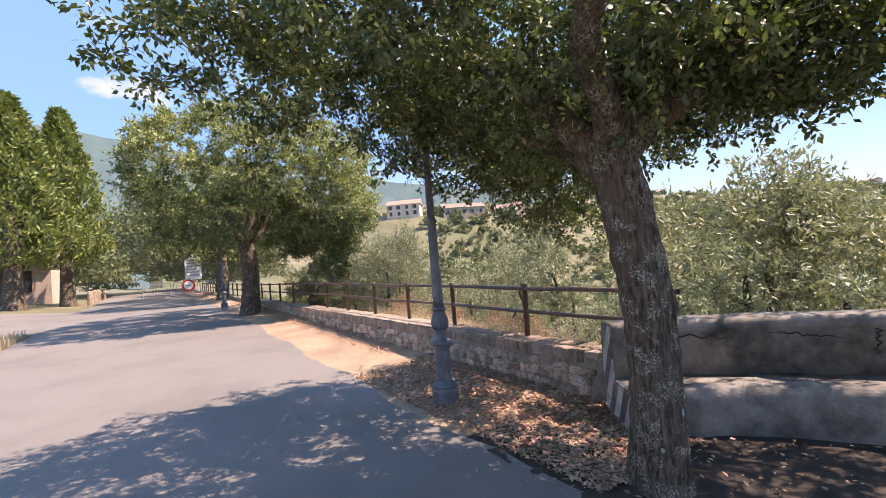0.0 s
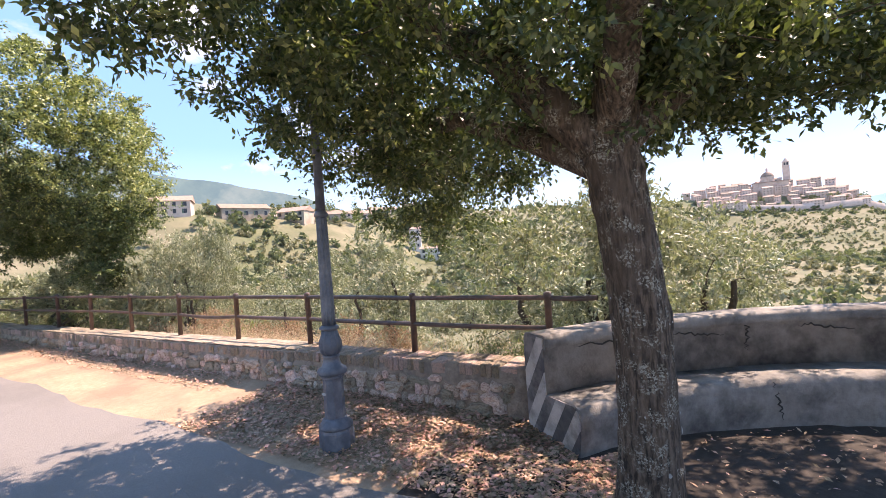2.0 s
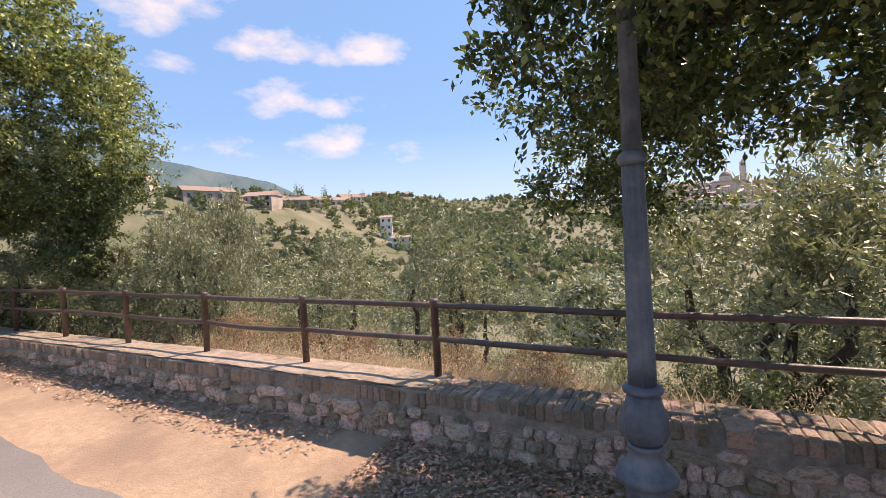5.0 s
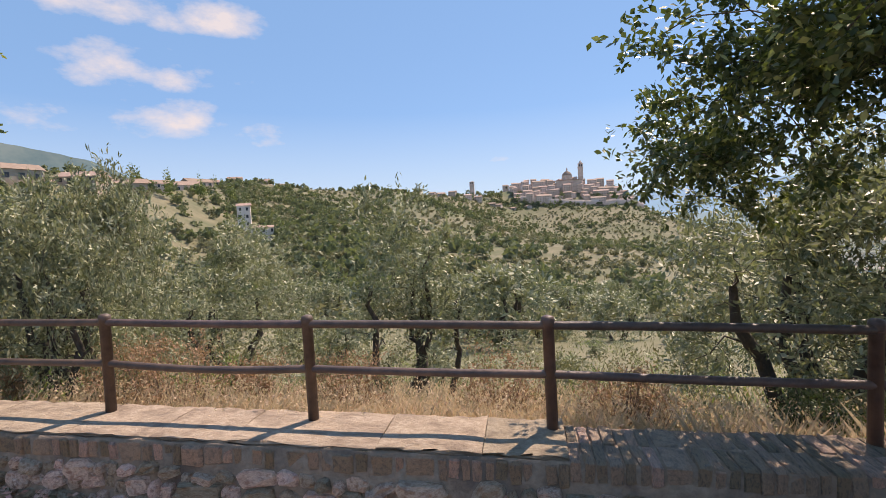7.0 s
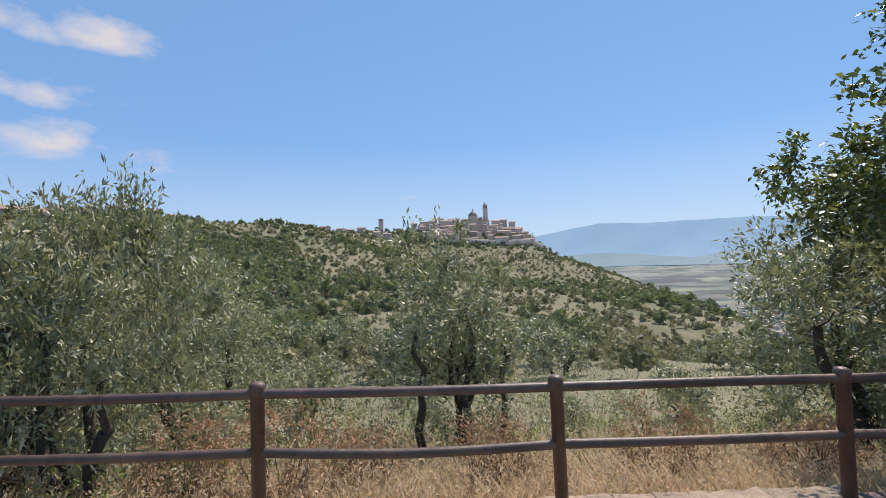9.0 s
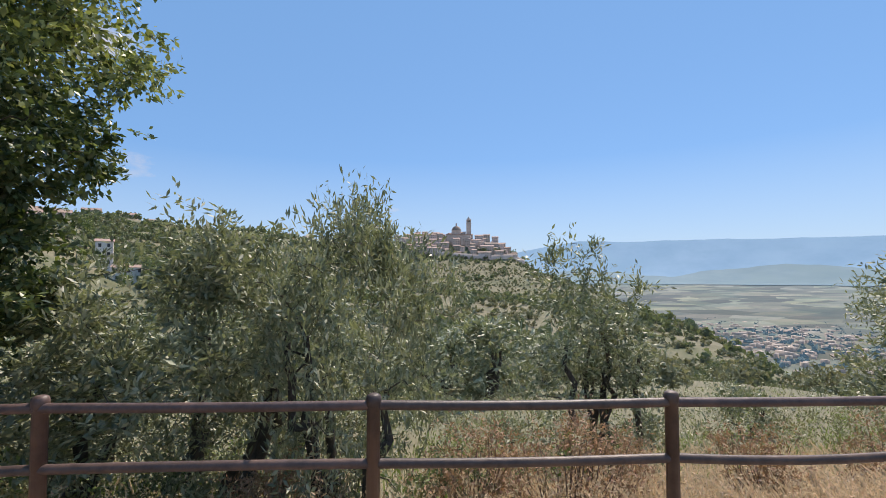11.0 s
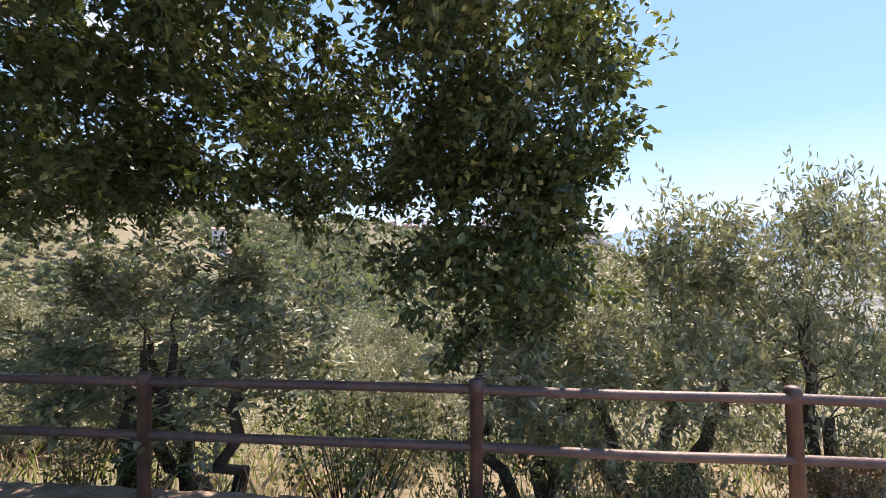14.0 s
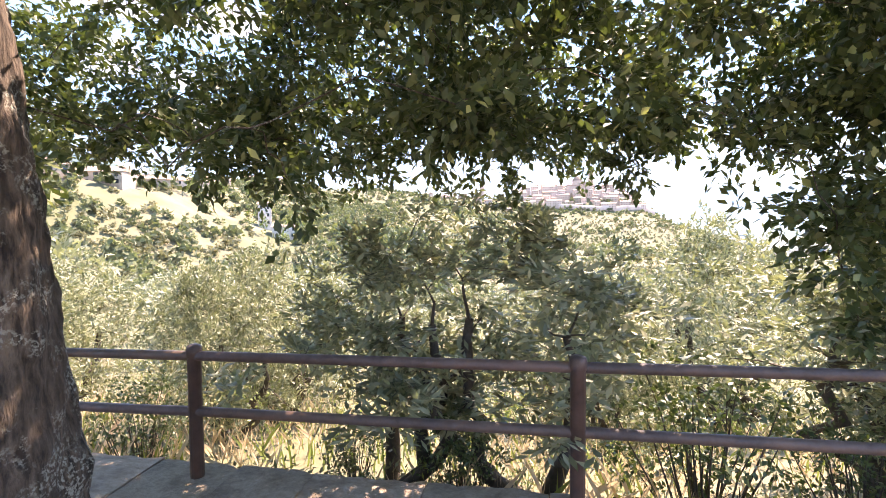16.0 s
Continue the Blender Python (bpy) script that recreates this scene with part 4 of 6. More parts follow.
def olive(label, seed, size, n_leaves, sparse=False, leaf=(0.10, 0.030), plain=False):
    """An olive tree with several crooked stems, size high."""
    rng = np.random.default_rng(seed)
    e = thing("olive_tree", label, "tree", "olive trees")
    stems = []
    for k in range(3 if sparse else 4):
        a = rng.random() * 6.28 + k * 1.7
        r = size * (0.12 if sparse else rng.uniform(0.16, 0.30))
        top = np.array((math.cos(a) * r, math.sin(a) * r, size * rng.uniform(0.42, 0.6)))
        t = np.linspace(0, 1, 9)[:, None]
        pts = top * t + 0.026 * size * rng.standard_normal((9, 3)) * np.sin(t * math.pi) + np.array((0, 0, -0.3)) * (1 - t) ** 4
        pts += 0.07 * size * np.array((math.cos(a), math.sin(a), 0)) * np.sin(t * math.pi)
        stems.append((pts, np.linspace(0.030, 0.012, 9) * size * (0.62 if sparse else 1)))
    if sparse:
        targets = np.concatenate((in_ellipsoid(rng, 26, (0, 0, size * 0.62), (size * 0.20, size * 0.2, size * 0.36), 0.2),
                                  in_ellipsoid(rng, 14, (0, 0, size * 0.45), (size * 0.30, size * 0.3, size * 0.2), 0.3)))
    else:
        targets = np.concatenate((in_ellipsoid(rng, 95, (0, 0, size * 0.62), (size * 0.47, size * 0.47, size * 0.27), 0.4),
                                  in_ellipsoid(rng, 22, (size * 0.2, 0, size * 0.84), (size * 0.2, size * 0.2, size * 0.14), 0.2),
                                  in_ellipsoid(rng, 44, (0, 0, size * 0.30), (size * 0.48, size * 0.48, size * 0.17), 0.5)))
    if plain:
        targets = targets[::2]
    for k, (p, r) in enumerate(stems):
        v, f = tube(p, r, 6 if plain else 10, 0.06, rng, 3)
        hang("stem", mesh_of("stem", v, f, M_OLIVEBARK, True), e)
    wood = grow(rng, stems, targets, 0.045 * size / 3, 0.2, 3 if plain else 4, 2 if plain else 3)
    tagged(hang("branchwork", wood.mesh("branchwork", M_OLIVEBARK, True), e), kind="stuff")
    p, d = clumped(rng, targets, n_leaves / len(targets), size * (0.10 if sparse else 0.115), 1.0)
    a, b = leaves(p, rng, leaf[0], leaf[1], -0.1, d, 0.1)
    hang("crown", mesh_of("crown", a, b, M_OLIVE), e, "silvery grey-green olive leaves")
    return e


OL = [olive("bushy silver-green olive tree with crooked stems below the railing", 31, 3.2, 17000),
      olive("grey-green olive tree with open crown on the slope", 32, 3.2, 17000),
      olive("spreading olive tree with dark stems on the slope", 33, 3.2, 21000)]
FAR = [olive("grey-green olive tree farther down the slope", 35, 3.2, 2700, False, (0.27, 0.085), True),
       olive("pale olive tree farther down the slope", 36, 3.2, 2700, False, (0.27, 0.085), True)]
OPEN = olive("open olive tree with thin crooked stems behind the railing", 37, 3.2, 6500, True)
SAP = olive("thin upright olive sapling with sparse twigs", 34, 3.4, 3800, True)


def put(ob, first, x, y, top, size0, rz, label="", squash=1.0):
    """Set a tree (or a copy) on the slope so that its top reaches the given height."""
    z = float(land_z(x, y))
    k = (top - z) / size0
    m = pose(x, y, z - 0.05, 0, 0, rz) @ Matrix.Diagonal((k * squash, k * squash, k, 1))
    if first:
        ob.matrix_basis = m
        return ob
    c = ob.copy()
    made = copy_thing(ob, m)
    bpy.data.objects.remove(c)
    made.matrix_basis = m
    if label:
        tagged(made, label)
    return made


put(OL[0], True, -3.35, 6.7, 2.5, 3.2, 30, squash=1.0)
put(OL[1], True, -2.1, 8.0, 2.3, 3.2, 200, squash=0.85)
put(OL[2], True, -12.55, 6.15, 2.35, 3.2, 310, squash=0.95)
put(SAP, True, -8.35, 8.15, 2.55, 3.4, 0)
put(SAP, False, -7.75, 8.0, 2.05, 3.4, 140)
put(OL[1], False, -11.1, 5.6, 2.65, 3.2, 80, "narrow silver olive leaning behind the railing", 0.62)
put(OPEN, True, -15.95, 5.35, 2.3, 3.2, 45, squash=1.5)
put(OPEN, False, -17.05, 5.3, 2.2, 3.2, 190, squash=1.5)
put(OPEN, False, -13.5, 5.55, 2.15, 3.2, 290, squash=1.5)
put(OL[0], False, -19.2, 6.6, 1.5, 3.2, 190, "low grey olive behind the railing", 0.8)
put(OL[2], False, -15.0, 7.2, 0.9, 3.2, 45, "low olive with reddish stem behind the railing", 0.85)
put(OL[0], False, -12.6, 10.2, 1.9, 3.2, 100)
put(OL[1], False, -15.4, 9.0, 1.2, 3.2, 10)
rt = np.random.default_rng(77)
spots = [(-19.5, 8.0, 1.6), (-22.5, 7.2, 1.9), (-21, 11.5, 1.3), (-25.5, 9, 2.0), (-29, 8.5, 2.2), (-33, 10, 2.4), (-17.5, 13, -0.3), (-11.5, 13.5, -0.5), (-14, 16, -1.0),
         (-8.5, 12, -1.3), (-5.5, 11.5, -1.2), (-2.5, 12.5, -0.9), (-9.5, 17, -2.3), (-4, 17.5, -2.4), (-20, 18, -0.8), (-27, 15, 0.6), (-36, 14, 1.6)]
for k, (x, y, top) in enumerate(spots):
    put(OL[k % 3] if y < 10 and x > -24 else FAR[k % 2], k == 3 or k == 4, x, y, top, 3.2, float(rt.random() * 360))
for k in range(40):
    y = float(rt.uniform(20, 75))
    x = float(rt.uniform(-1.1 * y - 12, 0.3 * y - 9))
    z = float(land_z(x, y))
    put(FAR[k % 2], False, x, y, z + float(rt.uniform(2.6, 4.2)), 3.2, float(rt.random() * 360), squash=1.15)

# ---------------------------------------------------------------- cypresses and trees at the head of the road


def cypress(loc, high, wide, seed, group="cypresses"):
    rng = np.random.default_rng(seed)
    e = thing("cypress_tree", "tall dark green cypress beside the road", "tree", group, loc)
    v, f = tube(np.array(((0, 0, -0.3), (0, 0, 0.4), (0.05, 0, high * 0.2), (0, 0.05, high * 0.9))), (wide * 0.22, wide * 0.17, wide * 0.13, 0.03), 12, 0.06, rng, 5)
    hang("trunk", mesh_of("trunk", v, f, M_BARK, True), e)
    n = 10000
    h = rng.random(n) ** 0.85
    prof = wide * np.clip(np.minimum(h * 5 + 0.35, 1.05 - 0.96 * h ** 1.5), 0.05, 1)
    a = rng.random(n) * 6.283
    lump = 1 + 0.18 * np.sin(a * 5 + h * 21) + 0.12 * np.sin(a * 9 - h * 33)
    r = prof * lump * (0.55 + 0.45 * rng.random(n) ** 0.4)
    p = np.stack((r * np.cos(a), r * np.sin(a), high * (0.19 + 0.81 * h)), -1)
    out = np.stack((0.5 * np.cos(a), 0.5 * np.sin(a), 1.2 + 0 * a), -1)
    vv, ff = leaves(p, rng, 0.42, 0.14, 0, out, 0.3)
    hang("crown", mesh_of("crown", vv, ff, M_CYPRESS), e)
    return e


cy = cypress((-40.5, -4.6, float(road_z(-40.5))), 13.6, 2.7, 51)
copy_thing(cy, pose(-43, -8.2, 0.8, 0, 0, 70))
copy_thing(cy, pose(-36.5, -6.6, 0.9, 0, 0, 200) @ Matrix.Diagonal((1.15, 1.15, 0.93, 1)))
copy_thing(cy, pose(-50, -6.5, 0.9, 0, 0, 20))

# ---------------------------------------------------------------- far vegetation


def bushes(name, label, pts, sizes, half, mat, seed, tall=1.0, category="trees"):
    """Many far crowns in one mesh: each a loose knot of leaf clumps."""
    rng = np.random.default_rng(seed)
    n = len(pts)
    count = 2 * half
    idx = np.repeat(np.arange(n), count)
    R = sizes[idx][:, None]
    # rounded lobes of foliage, set unevenly over the crown
    lobes = unit(rng.standard_normal((n, 7, 3)))
    lobes[..., 2] = np.abs(lobes[..., 2]) * 1.1
    lobes *= rng.uniform(0.3, 0.75, (n, 7, 1))
    d = unit(rng.standard_normal((len(idx), 3)))
    d[:, 2] = np.abs(d[:, 2]) * 0.7 + 0.3 * d[:, 2]
    p = pts[idx] + (lobes[idx, rng.integers(0, 7, len(idx))] + d * rng.uniform(0.25, 0.48, (len(idx), 1))) * R * np.array((0.5, 0.5, 0.7 * tall))
    k = 1.75 / math.sqrt(count)
    tip = unit(d + 0.9 * rng.standard_normal(d.shape))
    a = unit(np.cross(tip, rng.standard_normal(d.shape)))
    b = np.cross(tip, a)
    w1 = R * k * rng.uniform(0.35, 0.75, (len(idx), 1))
    w2 = R * k * rng.uniform(0.35, 0.75, (len(idx), 1))
    v = np.stack((p - a * w1 - b * w2 * 0.6, p + a * w1 - b * w2 * 0.5, p + b * w2), 1).reshape(-1, 3)
    f = np.arange(len(v)).reshape(-1, 3)
    return tagged(new(name, mesh_of(name, v, f, mat)), label, category, kind="stuff")


def meadow(x, y):
    """True on the open meadows before the valley farm and in the clearings round the village houses."""
    dist, az = np.hypot(x + 7, y), np.degrees(np.arctan2(-x - 7, y))
    gardens = (az > 34.6) & (az < 57) & (dist > 214) & (dist < 400) & (np.sin(x * 0.31) * np.sin(y * 0.37) < 0.12)
    return gardens | ((dist < 272) & (dist > 205) & (az > 30) & (az < 34.6))


def scatter(rng, n, x0, x1, y0, y1, keep=lambda x, y: 0 * x + 1):
    x, y = rng.uniform(x0, x1, n), rng.uniform(y0, y1, n)
    ok = (rng.random(n) < keep(x, y)) & ~meadow(x, y)
    x, y = x[ok], y[ok]
    return np.stack((x, y, land_z(x, y)), -1)


rv = np.random.default_rng(5)
patchy = lambda x, y: np.clip(0.5 + 0.9 * np.sin(x * 0.017 + 1.1 * np.sin(y * 0.013)) * np.sin(y * 0.021 + x * 0.006), 0.14, 1)
grove = lambda x, y: np.where((x > -40) & (y > 420), 0.35, 1.0) * (1 - 0.8 * patchy(x, y)) + 0.1
in_view = lambda x, y: (x > -1.4 * y - 30) & (x < 0.75 * y + 20) & (y < 905)
p = scatter(rv, 12500, -620, 330, 150, 900, lambda x, y: np.where(in_view(x, y), patchy(x, y) * np.where(ridge_z(x, y) > 30, 0.55, 1) * np.where((x > -40) & (y > 330), 0.35, 1.0), 0))
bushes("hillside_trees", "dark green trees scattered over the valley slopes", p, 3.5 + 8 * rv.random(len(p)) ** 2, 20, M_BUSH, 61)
p = scatter(rv, 7000, -420, 330, 130, 860, lambda x, y: np.where(in_view(x, y), grove(x, y), 0))
bushes("olive_groves", "grey-green olive groves on the opposite slopes", p, rv.uniform(3, 5.5, len(p)), 16, M_GROVE, 62)
# terraced olives in rows on the spur below the town
rows = [(-60 + 6.5 * i + rv.normal(0, 1.0), 330 + 8.5 * j + 0.12 * i + rv.normal(0, 0.9)) for i in range(42) for j in range(52)]
rows = np.array([q for q in rows if rv.random() < 0.62])
rows = np.column_stack((rows, land_z(rows[:, 0], rows[:, 1])))
bushes("terrace_olives", "small olive trees in rows on the spur below the town", rows, rv.uniform(2.4, 4.6, len(rows)), 10, M_GROVE, 77)
p = scatter(rv, 900, 60, 330, 250, 830, lambda x, y: np.where(in_view(x, y), 0.55, 0))
bushes("flank_scrub", "dark scrub along the flank below the town", p, rv.uniform(2, 6, len(p)), 26, M_BUSH, 63)
p = scatter(rv, 2600, -260, 110, 75, 230, lambda x, y: np.where(in_view(x, y), 0.35 + 0.6 * patchy(x * 3, y * 3), 0))
bushes("slope_bushes", "green bushes on the near slope", p, rv.uniform(1.6, 4.6, len(p)), 34, M_GROVE, 64)
p = scatter(rv, 620, -110, 50, 20, 75, lambda x, y: np.where(in_view(x, y), 0.35 + 0.5 * patchy(x * 5, y * 5), 0))
bushes("slope_shrubs", "grey-green shrubs and young olives on the near slope", p, rv.uniform(1.4, 3.4, len(p)), 190, M_GROVE, 69)
p = scatter(rv, 5200, -330, 0, 85, 440, lambda x, y: np.where(in_view(x, y) & (x > -1.6 * y - 8) & (x < -0.3 * y), 0.18 + 0.47 * patchy(x * 2.5, y * 2.5), 0))
half = rv.random(len(p)) < 0.55
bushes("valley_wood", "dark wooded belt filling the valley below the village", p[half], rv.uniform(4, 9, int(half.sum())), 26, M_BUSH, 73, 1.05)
bushes("valley_orchards", "lighter orchard trees among the valley woods", p[~half], rv.uniform(3, 6, int((~half).sum())), 22, M_GROVE, 74)
p = scatter(rv, 150, -110, 20, 45, 120, lambda x, y: np.where(in_view(x, y), 0.3 + 0.6 * patchy(x * 4, y * 4), 0))
bushes("valley_trees", "dark leafy trees in the valley below the road", p, rv.uniform(3.5, 7, len(p)), 420, M_BUSH, 75, 1.1)
p = np.array([(x, y, z) for x, y, z in scatter(rv, 420, -330, -120, 70, 400, lambda x, y: np.where(ridge_z(x, y) > 9, 0.55, 0.1))])
bushes("village_trees", "round dark trees between the village houses", p, rv.uniform(5, 10, len(p)), 90, M_BUSH, 76, 1.0)
p = scatter(rv, 160, 8, 75, 24, 120, lambda x, y: np.where(in_view(x, y), 0.9, 0))
bushes("shrubs", "bright green shrubs falling away to the plain", p, rv.uniform(2, 5, len(p)), 240, M_BUSH, 65)
# distant hedges, woods and roofs on the plain
hedge = []
for _ in range(420):
    c = rv.uniform((250, 500), (2600, 3300))
    a = float(rv.choice((0.6, 2.17))) + float(rv.normal(0, 0.12))
    k = int(rv.integers(8, 34))
    st = (np.arange(k) - k / 2) * 15.0
    hedge.append(np.stack((c[0] + st * math.cos(a) + rv.normal(0, 5, k), c[1] + st * math.sin(a) + rv.normal(0, 5, k), np.full(k, -165.0)), -1))
hedge = np.concatenate(hedge)
bushes("plain_woods", "dark hedges and woods on the far plain", hedge, rv.uniform(7, 17, len(hedge)), 3, M_MOUNT_L, 66, 0.6)


def roofs_far():
    rng = np.random.default_rng(8)
    g = Gather()
    for _ in range(620):
        c = rng.normal((830, 1000), (210, 260)) if rng.random() < 0.8 else rng.uniform((300, 700), (2200, 2600))
        w, d, h = rng.uniform(7, 17) * (2.2 if rng.random() < 0.06 else 1), rng.uniform(7, 13), rng.uniform(4, 8)
        a = rng.random() * 3.14
        cs, sn = math.cos(a), math.sin(a)
        v = np.array([(x * cs - y * sn + c[0], x * sn + y * cs + c[1], z) for z in (-168, -165 + h) for x, y in ((-w / 2, -d / 2), (w / 2, -d / 2), (w / 2, d / 2), (-w / 2, d / 2))])
        g.add(v, [(0, 1, 5, 4), (1, 2, 6, 5), (2, 3, 7, 6), (3, 0, 4, 7), (4, 5, 6, 7)])
    tagged(new("plain_buildings", g.mesh("plain_buildings", M_TOWNSTONE)), "pale houses and sheds scattered on the plain", "buildings", kind="stuff")


roofs_far()
tr = np.array(((420, 760), (620, 1000), (760, 1300), (1150, 1700), (1500, 2500)), float)
v, f = tube(np.stack((np.interp(np.linspace(0, 4, 30), range(5), tr[:, 0]), np.interp(np.linspace(0, 4, 30), range(5), tr[:, 1]), np.full(30, -165.5)), -1), np.full(30, 5.0), 6)
tagged(new("plain_road", mesh_of("plain_road", v, f, M_CAP)), "pale road winding over the plain", "road", kind="structure")

# ---------------------------------------------------------------- houses


def house(label, w, d, h, storeys, cols, seed, material=None, roof_h=2.0, group="village houses"):
    e = thing("house", label, "house", group)
    part("wall", boxed(-w / 2, -d / 2, -9, w / 2, d / 2, h), material or M_HOUSE, e)
    bm = bmesh.new()
    o = 0.45
    a = [bm.verts.new(p) for p in ((-w / 2 - o, -d / 2 - o, h - 0.1), (w / 2 + o, -d / 2 - o, h - 0.1), (w / 2 + o, d / 2 + o, h - 0.1), (-w / 2 - o, d / 2 + o, h - 0.1),
                                   (-w / 2 - o, 0, h + roof_h), (w / 2 + o, 0, h + roof_h))]
    for f in ((0, 1, 5, 4), (2, 3, 4, 5), (0, 4, 3), (1, 2, 5), (3, 2, 1, 0)):
        bm.faces.new([a[i] for i in f])
    part("roof", bm, M_TOWNTILE if material is M_TOWNSTONE else M_TILE, e, "low-pitched terracotta tile roof")
    rng = np.random.default_rng(seed)
    for s in range(storeys):
        for c in range(cols):
            x = -w / 2 + w * (c + 0.5) / cols
            z = h * (s + 0.5) / storeys
            win = part("window", boxed(x - 0.55, -d / 2 - 0.06, z - 0.8, x + 0.55, -d / 2 + 0.1, z + 0.8), M_TOWNPANE if group == "town houses" else M_PANE, e)
            if rng.random() < 0.4:
                part("shutter", boxed(x - 1.05, -d / 2 - 0.12, z - 0.8, x - 0.57, -d / 2 - 0.01, z + 0.8), M_SHUTTER, win)
    return e


def along(x, y):
    return float(land_z(x, y))


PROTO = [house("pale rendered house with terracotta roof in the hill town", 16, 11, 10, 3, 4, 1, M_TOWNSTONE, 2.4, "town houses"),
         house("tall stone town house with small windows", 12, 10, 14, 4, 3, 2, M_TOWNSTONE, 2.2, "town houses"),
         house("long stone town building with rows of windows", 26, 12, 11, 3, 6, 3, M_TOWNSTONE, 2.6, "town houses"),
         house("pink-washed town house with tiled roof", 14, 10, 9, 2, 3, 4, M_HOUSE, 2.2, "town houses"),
         house("pale village house with tiled roof among trees", 14, 10, 5.2, 2, 4, 5, M_HOUSE, 2.4),
         house("long low village villa with tiled roof", 19, 10, 4.0, 1, 5, 6, M_HOUSE, 2.3)]
rh = np.random.default_rng(16)
first = set()


def settle(k, x, y, dz=0.0, rz=None, sc=1.0):
    m = pose(x, y, along(x, y) + dz, 0, 0, float(rh.normal(0, 14)) if rz is None else rz) @ Matrix.Scale(sc, 4)
    if k not in first:
        first.add(k)
        PROTO[k].matrix_basis = m
        return PROTO[k]
    made = copy_thing(PROTO[k], m)
    made.matrix_basis = m
    return made


for row, (y, n, x0, x1) in enumerate(((838, 9, -24, 190), (852, 13, -18, 192), (866, 13, -22, 186), (880, 12, -30, 176), (893, 12, -40, 165))):
    for k in range(n):
        x = x0 + (x1 - x0) * (k + 0.5) / n + float(rh.normal(0, 3.0))
        lift = 6.0 * row / 4 * math.exp(-((x - 78) / 62) ** 2)
        settle(int(rh.choice((0, 1, 2, 3))), x, y + float(rh.normal(0, 2.5)), -1.0 + lift, sc=float(rh.uniform(0.68, 1.08)))
# houses strung along the crest between village and town
for k in range(20):
    az = 27 - 1.45 * k + float(rh.normal(0, 0.3))
    cy = 560 + 13.5 * k
    settle(int(rh.choice((0, 3, 4, 5))), -8 - cy * math.tan(radians(az)), cy, -0.6, rz=az + float(rh.normal(0, 20)), sc=float(rh.uniform(0.7, 1.0)))
for az, dist, k in ((49, 400, 5), (47.6, 370, 4), (46.2, 400, 5), (45.2, 350, 4), (43.8, 390, 5), (42.5, 340, 4), (41.4, 420, 5), (40.2, 370, 4), (38.8, 340, 5), (37.6, 410, 4),
                    (36.4, 350, 4), (35, 440, 5), (33.8, 480, 4), (31, 480, 5), (28.5, 500, 4), (26, 520, 5), (22, 560, 4), (18, 620, 5), (15, 680, 4), (12.5, 720, 5), (10, 760, 4), (8.5, 790, 5),
                    (52, 380, 4), (54.5, 420, 5), (57, 380, 4), (60, 400, 5), (63, 380, 4)):
    x, y = -8 - dist * math.sin(radians(az)), dist * math.cos(radians(az))
    dist *= 1.22
    x, y = -8 - dist * math.sin(radians(az)), dist * math.cos(radians(az))
    settle(k, x, y, -0.5, rz=az + float(rh.normal(0, 18)), sc=float(rh.uniform(0.85, 1.15)))
# the nearer houses of the village, on the shoulder of the slope
for k, (x, y) in enumerate(((-216, 118), (-203, 146), (-193, 171), (-201, 196), (-211, 229), (-223, 262), (-234, 294), (-228, 150), (-224, 192), (-240, 226), (-250, 262), (-256, 304))):
    settle(4 + k % 2, 0.955 * x, 0.955 * y, -0.8, rz=48 + float(rh.normal(0, 28)), sc=float(rh.uniform(0.95, 1.2)))
# the white farm tower and its barn in the valley
for dx, w, h, nm in ((0, 6.5, 11.5, "white square farm tower in the valley"), (9, 12, 6, "white stone barn beside the farm tower")):
    t = house(nm, w, w * 0.9, h, 3 if dx == 0 else 2, 2 if dx == 0 else 3, 30 + dx, M_WHITEWASH, 1.2, "valley farm")
    az, dist = (33.0, 262) if dx == 0 else (31.0, 250)
    x, y = -7 - dist * math.sin(radians(az)), dist * math.cos(radians(az))
    t.matrix_basis = pose(x, y, along(x, y) + (1.0 if dx == 0 else 0), 0, 0, 30)


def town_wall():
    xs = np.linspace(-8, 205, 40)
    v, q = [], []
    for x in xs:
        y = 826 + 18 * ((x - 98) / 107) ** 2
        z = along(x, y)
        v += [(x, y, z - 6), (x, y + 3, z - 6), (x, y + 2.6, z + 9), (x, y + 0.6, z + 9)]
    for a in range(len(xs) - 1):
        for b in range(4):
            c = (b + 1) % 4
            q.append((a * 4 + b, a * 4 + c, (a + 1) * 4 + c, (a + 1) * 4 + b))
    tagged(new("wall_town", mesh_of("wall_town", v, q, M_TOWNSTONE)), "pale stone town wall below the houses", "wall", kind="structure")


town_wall()


